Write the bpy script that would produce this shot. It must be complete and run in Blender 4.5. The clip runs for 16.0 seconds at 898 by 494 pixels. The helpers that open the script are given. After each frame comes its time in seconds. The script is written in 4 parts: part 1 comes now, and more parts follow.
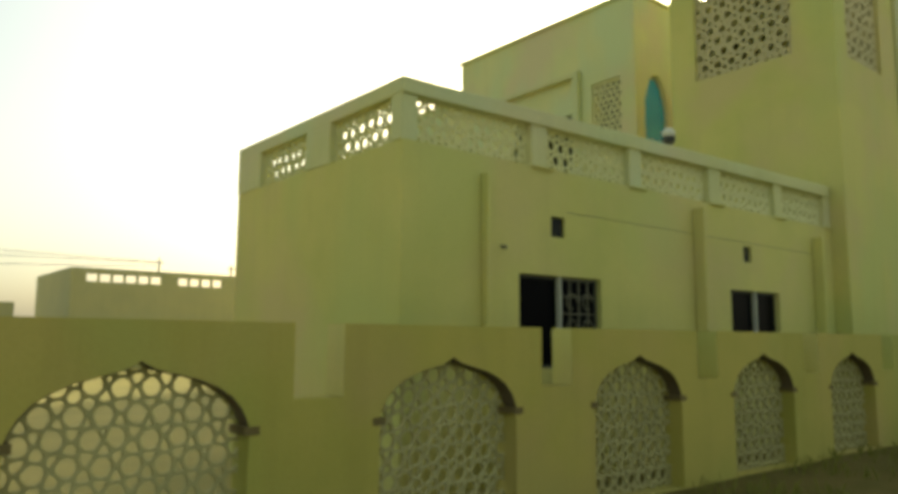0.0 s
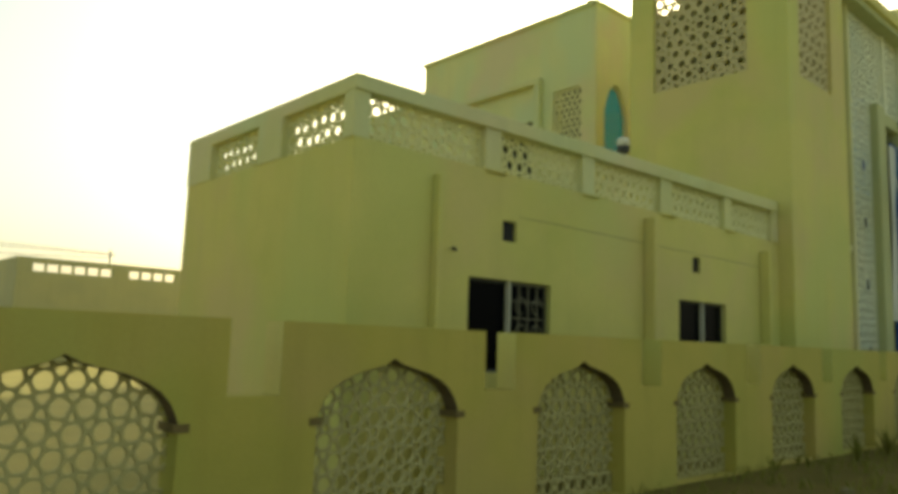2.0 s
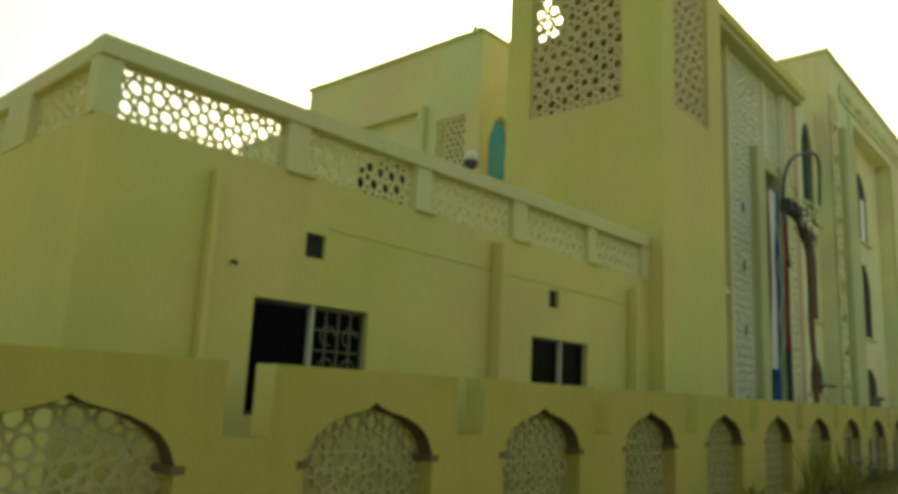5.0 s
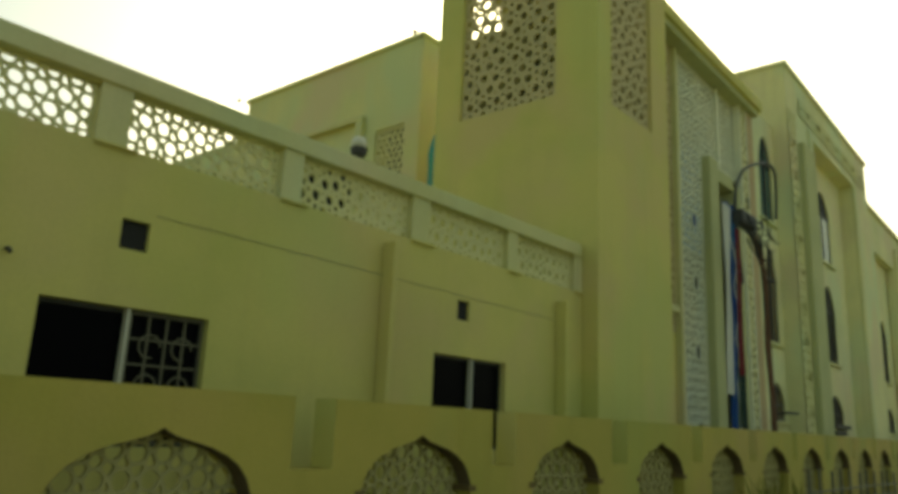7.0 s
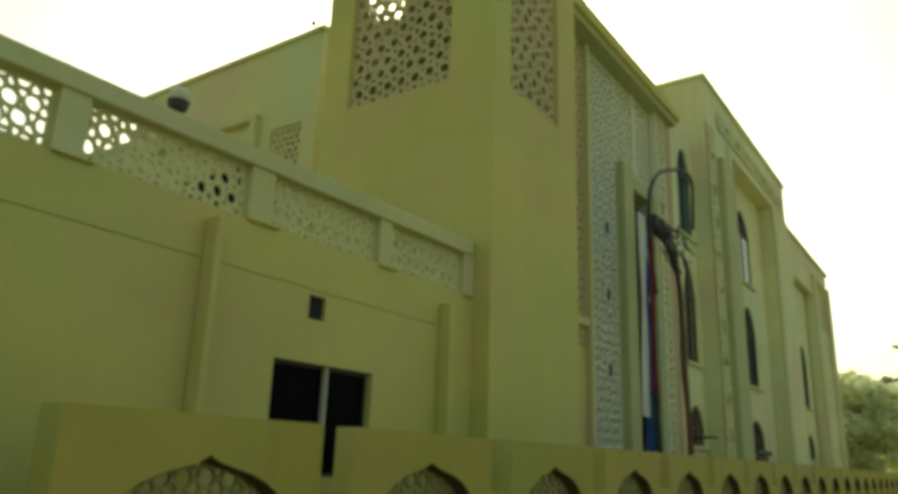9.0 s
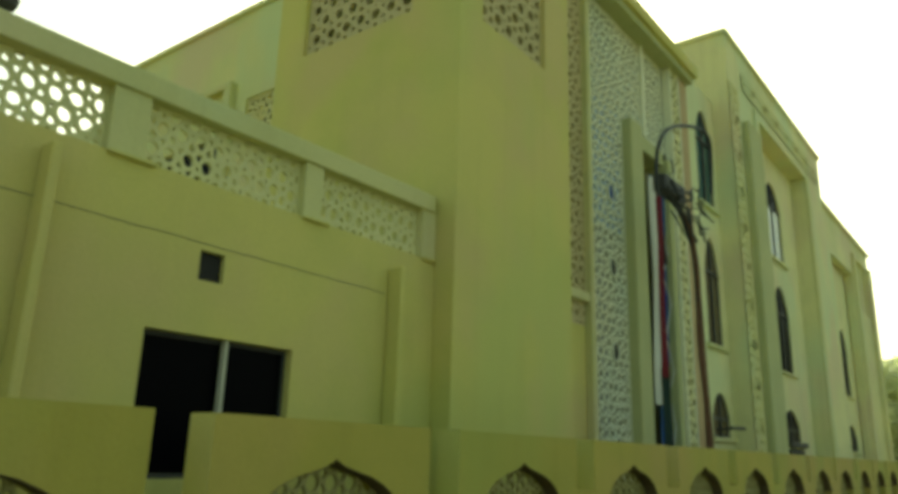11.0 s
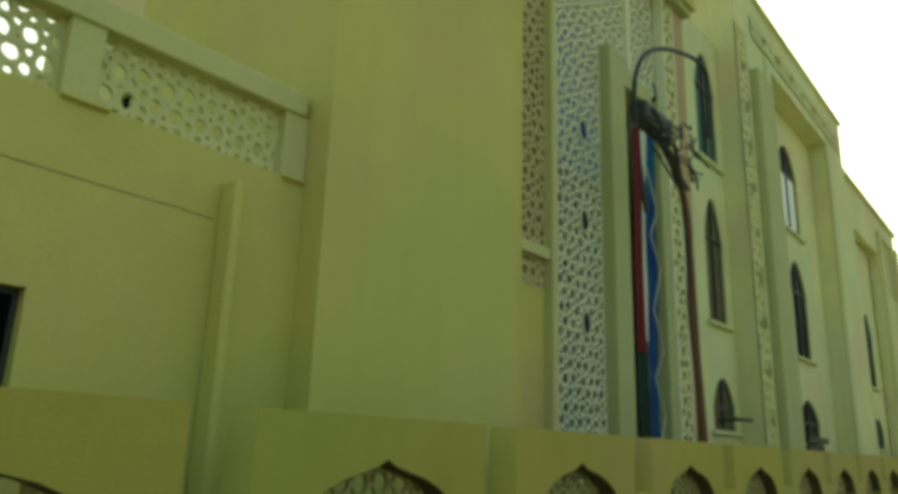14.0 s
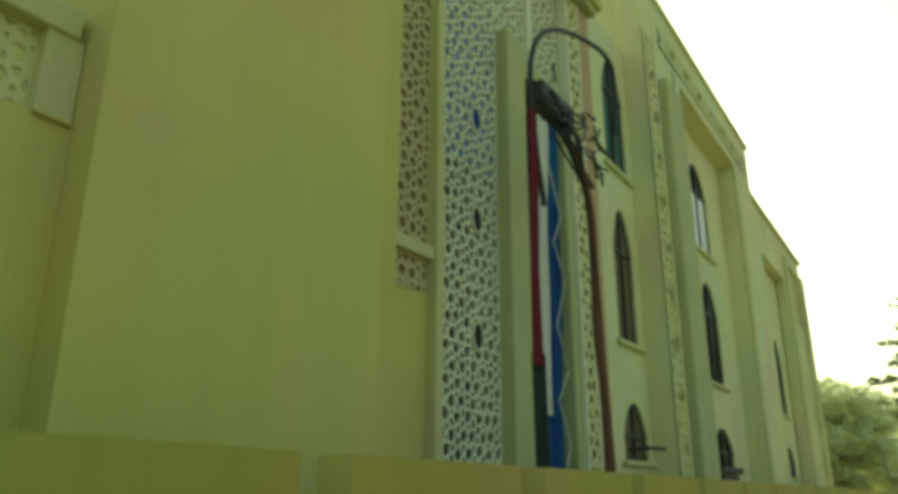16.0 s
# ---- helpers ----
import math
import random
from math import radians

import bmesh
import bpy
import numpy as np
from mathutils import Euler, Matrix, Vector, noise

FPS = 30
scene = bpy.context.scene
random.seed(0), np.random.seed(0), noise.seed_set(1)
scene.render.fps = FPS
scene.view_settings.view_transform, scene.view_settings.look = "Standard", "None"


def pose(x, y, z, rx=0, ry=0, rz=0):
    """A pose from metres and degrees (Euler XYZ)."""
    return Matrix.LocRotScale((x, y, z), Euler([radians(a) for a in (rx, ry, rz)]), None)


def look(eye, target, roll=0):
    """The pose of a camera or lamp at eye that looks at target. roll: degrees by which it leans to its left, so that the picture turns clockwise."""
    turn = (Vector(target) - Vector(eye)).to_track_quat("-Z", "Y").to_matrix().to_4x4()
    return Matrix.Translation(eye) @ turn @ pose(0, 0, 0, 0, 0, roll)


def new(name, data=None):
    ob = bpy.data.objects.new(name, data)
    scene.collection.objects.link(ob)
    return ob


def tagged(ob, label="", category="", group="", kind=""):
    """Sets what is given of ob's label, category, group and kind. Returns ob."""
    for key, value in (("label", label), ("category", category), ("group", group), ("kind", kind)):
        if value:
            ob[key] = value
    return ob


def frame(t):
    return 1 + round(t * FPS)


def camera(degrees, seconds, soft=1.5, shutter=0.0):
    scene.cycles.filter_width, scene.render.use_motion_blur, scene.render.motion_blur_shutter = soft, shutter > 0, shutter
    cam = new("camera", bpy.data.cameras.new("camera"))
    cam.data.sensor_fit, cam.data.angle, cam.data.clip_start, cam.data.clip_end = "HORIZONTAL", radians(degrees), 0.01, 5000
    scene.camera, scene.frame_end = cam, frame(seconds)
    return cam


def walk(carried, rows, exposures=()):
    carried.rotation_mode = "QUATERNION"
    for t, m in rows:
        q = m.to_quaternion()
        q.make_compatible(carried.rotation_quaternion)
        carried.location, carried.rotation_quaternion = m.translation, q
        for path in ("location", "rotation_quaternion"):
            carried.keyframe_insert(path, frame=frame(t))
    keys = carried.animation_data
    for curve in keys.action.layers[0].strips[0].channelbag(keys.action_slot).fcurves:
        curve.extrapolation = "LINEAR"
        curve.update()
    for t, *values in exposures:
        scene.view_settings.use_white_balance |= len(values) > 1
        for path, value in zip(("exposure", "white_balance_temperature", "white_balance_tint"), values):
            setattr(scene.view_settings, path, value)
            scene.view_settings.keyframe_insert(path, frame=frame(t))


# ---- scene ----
cam = camera(61.7, 16.0, soft=4.4)
PATH = [
    (0, (0.426, 0.039, 1.647), (1.679, 1.579, 1.893), 0.3),
    (0.5, (0.432, 0.04, 1.649), (1.703, 1.567, 1.873), 1.2),
    (1, (0.418, -0.006, 1.647), (1.656, 1.545, 1.898), 1.0),
    (1.5, (0.455, -0.02, 1.636), (1.711, 1.518, 1.876), 1.6),
    (2, (0.563, 0.006, 1.641), (1.894, 1.477, 1.896), 1.9),
    (2.5, (0.767, 0.125, 1.66), (2.102, 1.593, 1.911), 2.6),
    (3, (0.98, 0.166, 1.633), (2.34, 1.594, 1.967), 2.7),
    (3.5, (1.346, 0.111, 1.639), (2.645, 1.605, 1.928), 3.6),
    (4, (1.764, 0.201, 1.594), (3.202, 1.552, 1.918), 4.4),
    (4.5, (2.158, 0.26, 1.598), (3.686, 1.501, 1.95), 1.6),
    (5, (2.523, 0.207, 1.618), (3.99, 1.513, 1.998), 2.8),
    (7.5, (4.79, 0.419, 1.579), (6.3, 1.634, 2.072), 3.0),
    (8, (5.193, 0.51, 1.501), (6.773, 1.625, 2.012), 3.0),
    (8.5, (5.663, 0.583, 1.473), (7.244, 1.655, 2.065), 1.9),
    (9, (6.205, 0.664, 1.514), (7.776, 1.773, 2.063), 2.0),
    (11.5, (8.682, 1.101, 1.563), (10.203, 2.284, 2.099), 1.7),
    (12, (9.16, 1.257, 1.574), (10.73, 2.37, 2.119), 0.4),
    (12.5, (9.646, 1.267, 1.531), (11.159, 2.445, 2.096), 1.9),
    (13, (10.101, 1.383, 1.537), (11.611, 2.55, 2.135), 1.7),
    (13.5, (10.493, 1.401, 1.515), (12.011, 2.547, 2.133), -0.6),
    (14, (11.041, 1.519, 1.563), (12.537, 2.738, 2.088), 1.8),
    (14.5, (11.561, 1.685, 1.609), (13.111, 2.877, 2.028), 1.3),
    (15, (11.975, 1.823, 1.562), (13.559, 2.952, 2.025), 1.0),
    (15.5, (12.35, 1.909, 1.48), (13.977, 2.925, 2.045), 0.6),
    (16, (12.716, 2.037, 1.548), (14.311, 3.07, 2.173), 0.2),
]
EXPOSURES = [(0, 0.06, 7100, -6), (2, 0.03, 7450, -10), (3, 0.10, 7500, -11), (3.5, 0.0, 7620, -12), (4, -0.04, 7750, -13), (5, 0.00, 7750, -13), (7.5, -0.34, 7350, -14), (9, -0.29, 7250, -14), (11.5, 0.10, 7350, -24), (12.5, -0.07, 7300, -24), (14, 0.05, 7150, -20), (14.5, 0.25, 7150, -18), (15, 0.37, 7250, -19), (15.5, 0.35, 7150, -23), (16, 0.03, 7100, -24)]
walk(cam, [(t, look(eye, target, roll)) for t, eye, target, roll in PATH], exposures=EXPOSURES)

# ---- world and sun ----
SUN = Vector((0.742, 0.520, 0.424)).normalized()
world = bpy.data.worlds.new("hazy_sky")
scene.world = world
world.use_nodes = True
wn, wl = world.node_tree.nodes, world.node_tree.links
sky = wn.new("ShaderNodeTexSky")
sky.sky_type = "NISHITA"
sky.sun_disc = False
sky.sun_elevation = math.asin(SUN.z)
sky.sun_rotation = math.atan2(SUN.x, SUN.y)
sky.air_density, sky.dust_density, sky.ozone_density = 1.0, 5.0, 0.6
haze = wn.new("ShaderNodeMix")  # even white haze over the clear sky
haze.data_type, haze.blend_type = "RGBA", "ADD"
haze.inputs[0].default_value = 1.0
haze.inputs[7].default_value = (1.35, 1.35, 1.25, 1)
wl.new(sky.outputs[0], haze.inputs[6])
wl.new(haze.outputs[2], wn["Background"].inputs[0])
wn["Background"].inputs[1].default_value = 0.15

sun = new("sun", bpy.data.lights.new("sun", "SUN"))
sun.data.energy, sun.data.angle, sun.data.color = 3.0, radians(0.6), (1.0, 0.93, 0.8)
sun.matrix_world = look(SUN * 80, (0, 0, 0))


# ---- materials ----
def material(name, color, rough=0.85, stain=None, stain_scale=0.7, amount=0.5, grain=30.0, bump=0.15,
             streak=0.0, metal=0.0, spec=0.4, by_object=0.0, tone=None, tone2=None):
    """A surface with broad stains, fine grain, vertical streaks and relief."""
    m = bpy.data.materials.new(name)
    m.use_nodes = True
    n, l = m.node_tree.nodes, m.node_tree.links
    b = n["Principled BSDF"]
    b.inputs["Roughness"].default_value = rough
    b.inputs["Metallic"].default_value = metal
    b.inputs["Specular IOR Level"].default_value = spec
    geo = n.new("ShaderNodeNewGeometry")

    def field(scale, detail, squash=1.0):
        mp = n.new("ShaderNodeMapping")
        mp.inputs["Scale"].default_value = (1, 1, squash)
        l.new(geo.outputs["Position"], mp.inputs[0])
        t = n.new("ShaderNodeTexNoise")
        t.inputs["Scale"].default_value, t.inputs["Detail"].default_value = scale, detail
        t.inputs["Roughness"].default_value = 0.6
        l.new(mp.outputs[0], t.inputs["Vector"])
        return t.outputs["Fac"]

    def ramp(src, a, c):
        r = n.new("ShaderNodeMapRange")
        r.inputs["From Min"].default_value, r.inputs["From Max"].default_value = a, c
        l.new(src, r.inputs["Value"])
        return r.outputs[0]

    def mix(fac, a, c, kind="MIX"):
        x = n.new("ShaderNodeMix")
        x.data_type, x.blend_type = "RGBA", kind
        for sock, v in ((x.inputs[0], fac), (x.inputs[6], a), (x.inputs[7], c)):
            if isinstance(v, (int, float)):
                sock.default_value = v
            elif isinstance(v, tuple):
                sock.default_value = (*v[:3], 1)
            else:
                l.new(v, sock)
        return x.outputs[2]

    def scaled(src, k):
        x = n.new("ShaderNodeMath")
        x.operation = "MULTIPLY"
        l.new(src, x.inputs[0])
        x.inputs[1].default_value = k
        return x.outputs[0]

    stain = stain or tuple(c * 0.72 for c in color)
    col = mix(scaled(ramp(field(stain_scale, 6), 0.42, 0.72), amount), color, stain)
    if tone:
        col = mix(scaled(ramp(field(0.33, 3), 0.48, 0.64), 0.75), col, tone)
    if tone2:
        col = mix(scaled(ramp(field(0.41, 2, 0.6), 0.5, 0.64), 0.7), col, tone2)
    fine = field(grain, 3)
    col = mix(scaled(ramp(fine, 0.35, 0.75), 0.22), col, tuple(c * 0.7 for c in color))
    if streak:
        col = mix(scaled(ramp(field(3.2, 5, 0.07), 0.52, 0.75), streak), col, tuple(c * 0.55 for c in color))
    if by_object:
        info = n.new("ShaderNodeObjectInfo")
        col = mix(scaled(info.outputs["Random"], by_object), col, tuple(c * 0.5 for c in color))
    l.new(col, b.inputs["Base Color"])
    if bump:
        bp = n.new("ShaderNodeBump")
        bp.inputs["Strength"].default_value, bp.inputs["Distance"].default_value = bump, 0.02
        l.new(fine, bp.inputs["Height"])
        l.new(bp.outputs[0], b.inputs["Normal"])
    return m


def glass(name, color, rough=0.06, spec=0.5):
    m = bpy.data.materials.new(name)
    m.use_nodes = True
    b = m.node_tree.nodes["Principled BSDF"]
    b.inputs["Base Color"].default_value = (*color, 1)
    b.inputs["Roughness"].default_value = rough
    b.inputs["Specular IOR Level"].default_value = spec
    return m


CREAM = material("cream_wall_paint", (0.63, 0.57, 0.175), stain=(0.45, 0.47, 0.115), amount=0.75, stain_scale=0.45, streak=0.13, tone=(0.60, 0.485, 0.21), tone2=(0.52, 0.55, 0.17))
CREAM_OLD = material("weathered_boundary_paint", (0.49, 0.405, 0.088), stain=(0.36, 0.34, 0.06), amount=0.85, stain_scale=0.6, streak=0.22, tone=(0.48, 0.36, 0.115), tone2=(0.37, 0.4, 0.085))
CREAM_PALE = material("pale_parapet_paint", (0.62, 0.60, 0.275), stain=(0.50, 0.525, 0.23), amount=0.6, stain_scale=0.6, streak=0.2, tone=(0.64, 0.57, 0.33), tone2=(0.56, 0.63, 0.34))
# Rear wall paint made paler to carry the haze in front of it.
REAR = material("haze_pale_rear_paint", (0.68, 0.66, 0.30), stain=(0.54, 0.59, 0.27), amount=0.7, stain_scale=0.4, streak=0.12, tone=(0.66, 0.56, 0.33), tone2=(0.55, 0.65, 0.36))
LATTICE = material("carved_screen_stone", (0.68, 0.65, 0.33), stain=(0.54, 0.54, 0.25), amount=0.5, grain=60)
LATTICE_WARM = material("warm_screen_stone", (0.55, 0.47, 0.24), stain=(0.42, 0.38, 0.18), amount=0.5, grain=60)
LATTICE_BLUE = material("bluish_screen_stone", (0.80, 0.79, 0.55), stain=(0.68, 0.77, 0.62), amount=0.6, stain_scale=0.5, grain=60)
# Cream with haze mixed into the colour, for the main and end blocks.
CREAM_GREY = material("haze_pale_cream_paint", (0.76, 0.73, 0.38), stain=(0.55, 0.56, 0.27), amount=0.75, stain_scale=0.5, streak=0.3, tone=(0.68, 0.59, 0.36), tone2=(0.62, 0.70, 0.40))
SCREEN_OLD = material("grimy_screen_stone", (0.46, 0.41, 0.17), stain=(0.3, 0.26, 0.1), amount=0.6, stain_scale=1.5, grain=60)
# The reveal's shade on the imposts is put into this brown.
IMPOST_SHADE = material("shade_brown_impost", (0.17, 0.125, 0.04), stain=(0.10, 0.07, 0.025), amount=0.6, stain_scale=4)
# Near-black colour stands for the shade behind the screens' holes.
INNER = material("painted_shade_backing", (0.014, 0.015, 0.012), amount=0.4)
INNER_BLUE = material("deep_blue_backing", (0.02, 0.26, 0.75), stain=(0.02, 0.2, 0.5), amount=0.8, stain_scale=0.4)
PIER = material("grey_green_pier_paint", (0.49, 0.50, 0.24), stain=(0.37, 0.41, 0.19), streak=0.3)
BROWN = material("brown_strip_paint", (0.48, 0.37, 0.19), stain=(0.38, 0.26, 0.13), amount=0.7, streak=0.3)
WHITE = material("white_window_paint", (0.55, 0.54, 0.40), rough=0.5, amount=0.3, bump=0.03)
IRON = material("dark_iron", (0.05, 0.05, 0.045), rough=0.6, amount=0.4, bump=0.1)
GRILLE = material("weathered_iron_grille", (0.16, 0.15, 0.09), rough=0.6, amount=0.4)
CABLE_BROWN = material("reddish_brown_cable", (0.13, 0.06, 0.03), stain=(0.07, 0.045, 0.025), rough=0.7, grain=40, bump=0.1)
PANE_TEAL = glass("dull_teal_window_glass", (0.04, 0.10, 0.09), 0.25, 0.2)
PANE_BROWN = glass("brownish_window_glass", (0.13, 0.105, 0.055), 0.25, 0.15)
CABLE = material("black_cable_rubber", (0.03, 0.035, 0.035), rough=0.6, bump=0)
# Interior shade put into the colour: near-black for rooms, vents and holes.
DARK = material("painted_shade_black", (0.02, 0.02, 0.018), amount=0.3)
PANE = glass("dark_window_glass", (0.002, 0.002, 0.003), 0.3, 0.03)
PANE_BLUE = glass("blue_window_glass", (0.02, 0.32, 0.52), 0.2)
PANE_PALE = glass("pale_curtained_glass", (0.72, 0.74, 0.66), 0.15)
CLOTH_RED = material("dark_red_cloth", (0.17, 0.018, 0.03), stain=(0.13, 0.03, 0.02), grain=80, streak=0.4)
CLOTH_WHITE = material("off_white_cloth", (0.7, 0.7, 0.6), grain=80, streak=0.3)
CLOTH_BLUE = material("deep_blue_cloth", (0.004, 0.045, 0.21), stain=(0.008, 0.13, 0.22), amount=0.8, stain_scale=0.9, grain=80)
CLOTH_TEAL = material("faded_teal_cloth", (0.24, 0.38, 0.24), stain=(0.16, 0.34, 0.24), grain=80, streak=0.3)
ROAD = material("pale_dusty_concrete", (0.42, 0.40, 0.24), stain=(0.30, 0.28, 0.16), amount=0.6, grain=14, bump=0.3, spec=0.15)
SOIL = material("dark_soil", (0.15, 0.12, 0.035), stain=(0.09, 0.088, 0.02), amount=0.8, stain_scale=1.5, grain=20, bump=0.6, spec=0.05)
WEED = material("dry_green_weeds", (0.20, 0.20, 0.03), stain=(0.22, 0.17, 0.04), amount=0.7, stain_scale=2.0)
PALE_BACK = material("pale_backing_plaster", (0.26, 0.36, 0.36), stain=(0.2, 0.38, 0.5), amount=0.6)
# Distance haze on the far trees is put into this pale leaf colour.
HAZE_LEAF = material("haze_pale_leaves", (0.64, 0.68, 0.43), stain=(0.54, 0.58, 0.35), amount=0.8, stain_scale=0.6, rough=0.7)
# Dark brown stands for shade under the arches and in small holes.
LINING = material("painted_shade_brown", (0.13, 0.095, 0.045), stain=(0.08, 0.06, 0.03), amount=0.6, stain_scale=3.0)
YARD = material("bare_yard_earth", (0.40, 0.33, 0.11), stain=(0.28, 0.25, 0.08), amount=0.7, grain=12, bump=0.4, spec=0.08)
LEAF = material("tree_leaves", (0.085, 0.12, 0.035), stain=(0.055, 0.085, 0.025), amount=0.8, stain_scale=1.2, rough=0.6)
BARK = material("tree_bark", (0.12, 0.10, 0.06), stain=(0.07, 0.06, 0.04), grain=20, bump=0.6)
FAR_WALL = material("distant_wall_paint", (0.50, 0.46, 0.22), stain=(0.40, 0.38, 0.2), amount=0.5, streak=0.2)
TAN_BACK = material("tan_backing_plaster", (0.42, 0.37, 0.16), stain=(0.32, 0.29, 0.12), amount=0.6)
DARK_CLOTH = material("blackish_green_cloth", (0.02, 0.045, 0.035), stain=(0.03, 0.035, 0.03), grain=80)
STONE = material("debris_stone", (0.22, 0.19, 0.09), grain=15, bump=0.5)



def lets_light_through(m, share, color):
    """Leaves and lamp glass pass some light on."""
    n, l = m.node_tree.nodes, m.node_tree.links
    t, x = n.new("ShaderNodeBsdfTranslucent"), n.new("ShaderNodeMixShader")
    t.inputs[0].default_value = (*color, 1)
    x.inputs[0].default_value = share
    l.new(n["Principled BSDF"].outputs[0], x.inputs[1])
    l.new(t.outputs[0], x.inputs[2])
    l.new(x.outputs[0], n["Material Output"].inputs["Surface"])


lets_light_through(LEAF, 0.4, (0.22, 0.25, 0.07))
lets_light_through(HAZE_LEAF, 0.6, (0.80, 0.82, 0.52))
lets_light_through(WEED, 0.3, (0.22, 0.24, 0.06))
GLOBE = material("opal_globe", (0.66, 0.64, 0.48), rough=0.4, amount=0.1, bump=0)

# ---- mesh helpers ----
class Shape:
    """Collects boxes, prisms and tubes as one mesh."""

    def __init__(self):
        self.v, self.f = [], []

    def face(self, *pts):
        k = len(self.v)
        self.v += [tuple(p) for p in pts]
        self.f.append(tuple(range(k, k + len(pts))))

    def box(self, x0, x1, y0, y1, z0, z1, b=0.0):
        if b:
            return self.bevelled(x0, x1, y0, y1, z0, z1, b)
        k = len(self.v)
        self.v += [(x, y, z) for z in (z0, z1) for x, y in ((x0, y0), (x1, y0), (x1, y1), (x0, y1))]
        self.f += [tuple(k + i for i in q) for q in ((0, 3, 2, 1), (4, 5, 6, 7), (0, 1, 5, 4), (1, 2, 6, 5), (2, 3, 7, 6), (3, 0, 4, 7))]
        return self

    def bevelled(self, x0, x1, y0, y1, z0, z1, b):
        bm = bmesh.new()
        bmesh.ops.create_cube(bm, size=1)
        for v in bm.verts:
            v.co = Vector(((x0 + x1) / 2 + v.co.x * (x1 - x0), (y0 + y1) / 2 + v.co.y * (y1 - y0), (z0 + z1) / 2 + v.co.z * (z1 - z0)))
        bmesh.ops.bevel(bm, geom=list(bm.edges), offset=b, segments=2, affect="EDGES", profile=0.5)
        bm.verts.index_update()
        k = len(self.v)
        self.v += [tuple(v.co) for v in bm.verts]
        self.f += [tuple(k + v.index for v in f.verts) for f in bm.faces]
        bm.free()
        return self

    def tube(self, pts, r, sides=8):
        pts = [Vector(p) for p in pts]
        k = len(self.v)
        for i, p in enumerate(pts):
            d = (pts[min(i + 1, len(pts) - 1)] - pts[max(i - 1, 0)]).normalized()
            a = d.cross(Vector((0.3, 0.2, 1)) if abs(d.z) < 0.95 else Vector((1, 0, 0))).normalized()
            c = d.cross(a)
            rr = r[i] if isinstance(r, (list, tuple)) else r
            self.v += [tuple(p + (a * math.cos(2 * math.pi * j / sides) + c * math.sin(2 * math.pi * j / sides)) * rr) for j in range(sides)]
        for i in range(len(pts) - 1):
            for j in range(sides):
                q = (j + 1) % sides
                self.f.append((k + i * sides + j, k + i * sides + q, k + (i + 1) * sides + q, k + (i + 1) * sides + j))
        self.f.append(tuple(k + j for j in reversed(range(sides))))
        self.f.append(tuple(k + (len(pts) - 1) * sides + j for j in range(sides)))
        return self

    def wall(self, x0, x1, y0, y1, z0, z1, holes=()):
        """A wall in the xz plane with openings. A hole: (bottom, [(x, top), ...]) from left to right."""
        xs = {x0, x1}
        for _, prof in holes:
            xs |= {p[0] for p in prof}
        xs = sorted(x for x in xs if x0 <= x <= x1)

        def top(prof, x):
            for (a, za), (c, zc) in zip(prof, prof[1:]):
                if a - 1e-9 <= x <= c + 1e-9:
                    return za if c - a < 1e-9 else za + (zc - za) * (x - a) / (c - a)
            return prof[-1][1]
        for a, c in zip(xs, xs[1:]):
            mid = (a + c) / 2
            here = sorted([h for h in holes if h[1][0][0] < mid < h[1][-1][0]], key=lambda h: h[0])
            lo = (z0, z0)
            spans = []
            for bottom, prof in here:
                spans.append((lo, (bottom, bottom)))
                lo = (top(prof, a + 1e-7), top(prof, c - 1e-7))
            spans.append((lo, (z1, z1)))
            for (la, lc), (ha, hc) in spans:
                if ha - la < 1e-6 and hc - lc < 1e-6:
                    continue
                self.face((a, y0, la), (c, y0, lc), (c, y0, hc), (a, y0, ha))
                self.face((c, y1, lc), (a, y1, la), (a, y1, ha), (c, y1, hc))
                self.face((a, y0, la), (a, y1, la), (c, y1, lc), (c, y0, lc))
                self.face((a, y0, ha), (c, y0, hc), (c, y1, hc), (a, y1, ha))
        for bottom, prof in holes:
            for x, z in (prof[0], prof[-1]):
                if x0 < x < x1 and z > bottom:
                    self.face((x, y0, bottom), (x, y1, bottom), (x, y1, z), (x, y0, z))
        for x in (x0, x1):
            self.face((x, y0, z0), (x, y0, z1), (x, y1, z1), (x, y1, z0))
        return self

    def turned(self, m):
        self.v = [tuple(m @ Vector(p)) for p in self.v]
        return self

    def mesh(self, name):
        me = bpy.data.meshes.new(name)
        me.from_pydata(self.v, [], self.f)
        me.validate()
        bm = bmesh.new()
        bm.from_mesh(me)
        bmesh.ops.remove_doubles(bm, verts=bm.verts, dist=0.0002)
        bmesh.ops.recalc_face_normals(bm, faces=bm.faces)
        bm.to_mesh(me)
        bm.free()
        return me


def thing(name, label, category, at=(0, 0, 0), group="", kind=""):
    ob = new(name)
    ob.location = at
    return tagged(ob, label, category, group, kind)


def part(name, shape, mat, parent, label="", kind=""):
    """One mesh under a thing or under a part; coordinates are the parent's."""
    me = shape if isinstance(shape, bpy.types.Mesh) else shape.mesh(name)
    if not me.materials:
        me.materials.append(mat)
    ob = new(name, me)
    ob.parent = parent
    return tagged(ob, label, kind=kind)


def lone(name, shape, mat, label, category, kind="", group=""):
    me = shape.mesh(name)
    me.materials.append(mat)
    return tagged(new(name, me), label, category, group, kind)


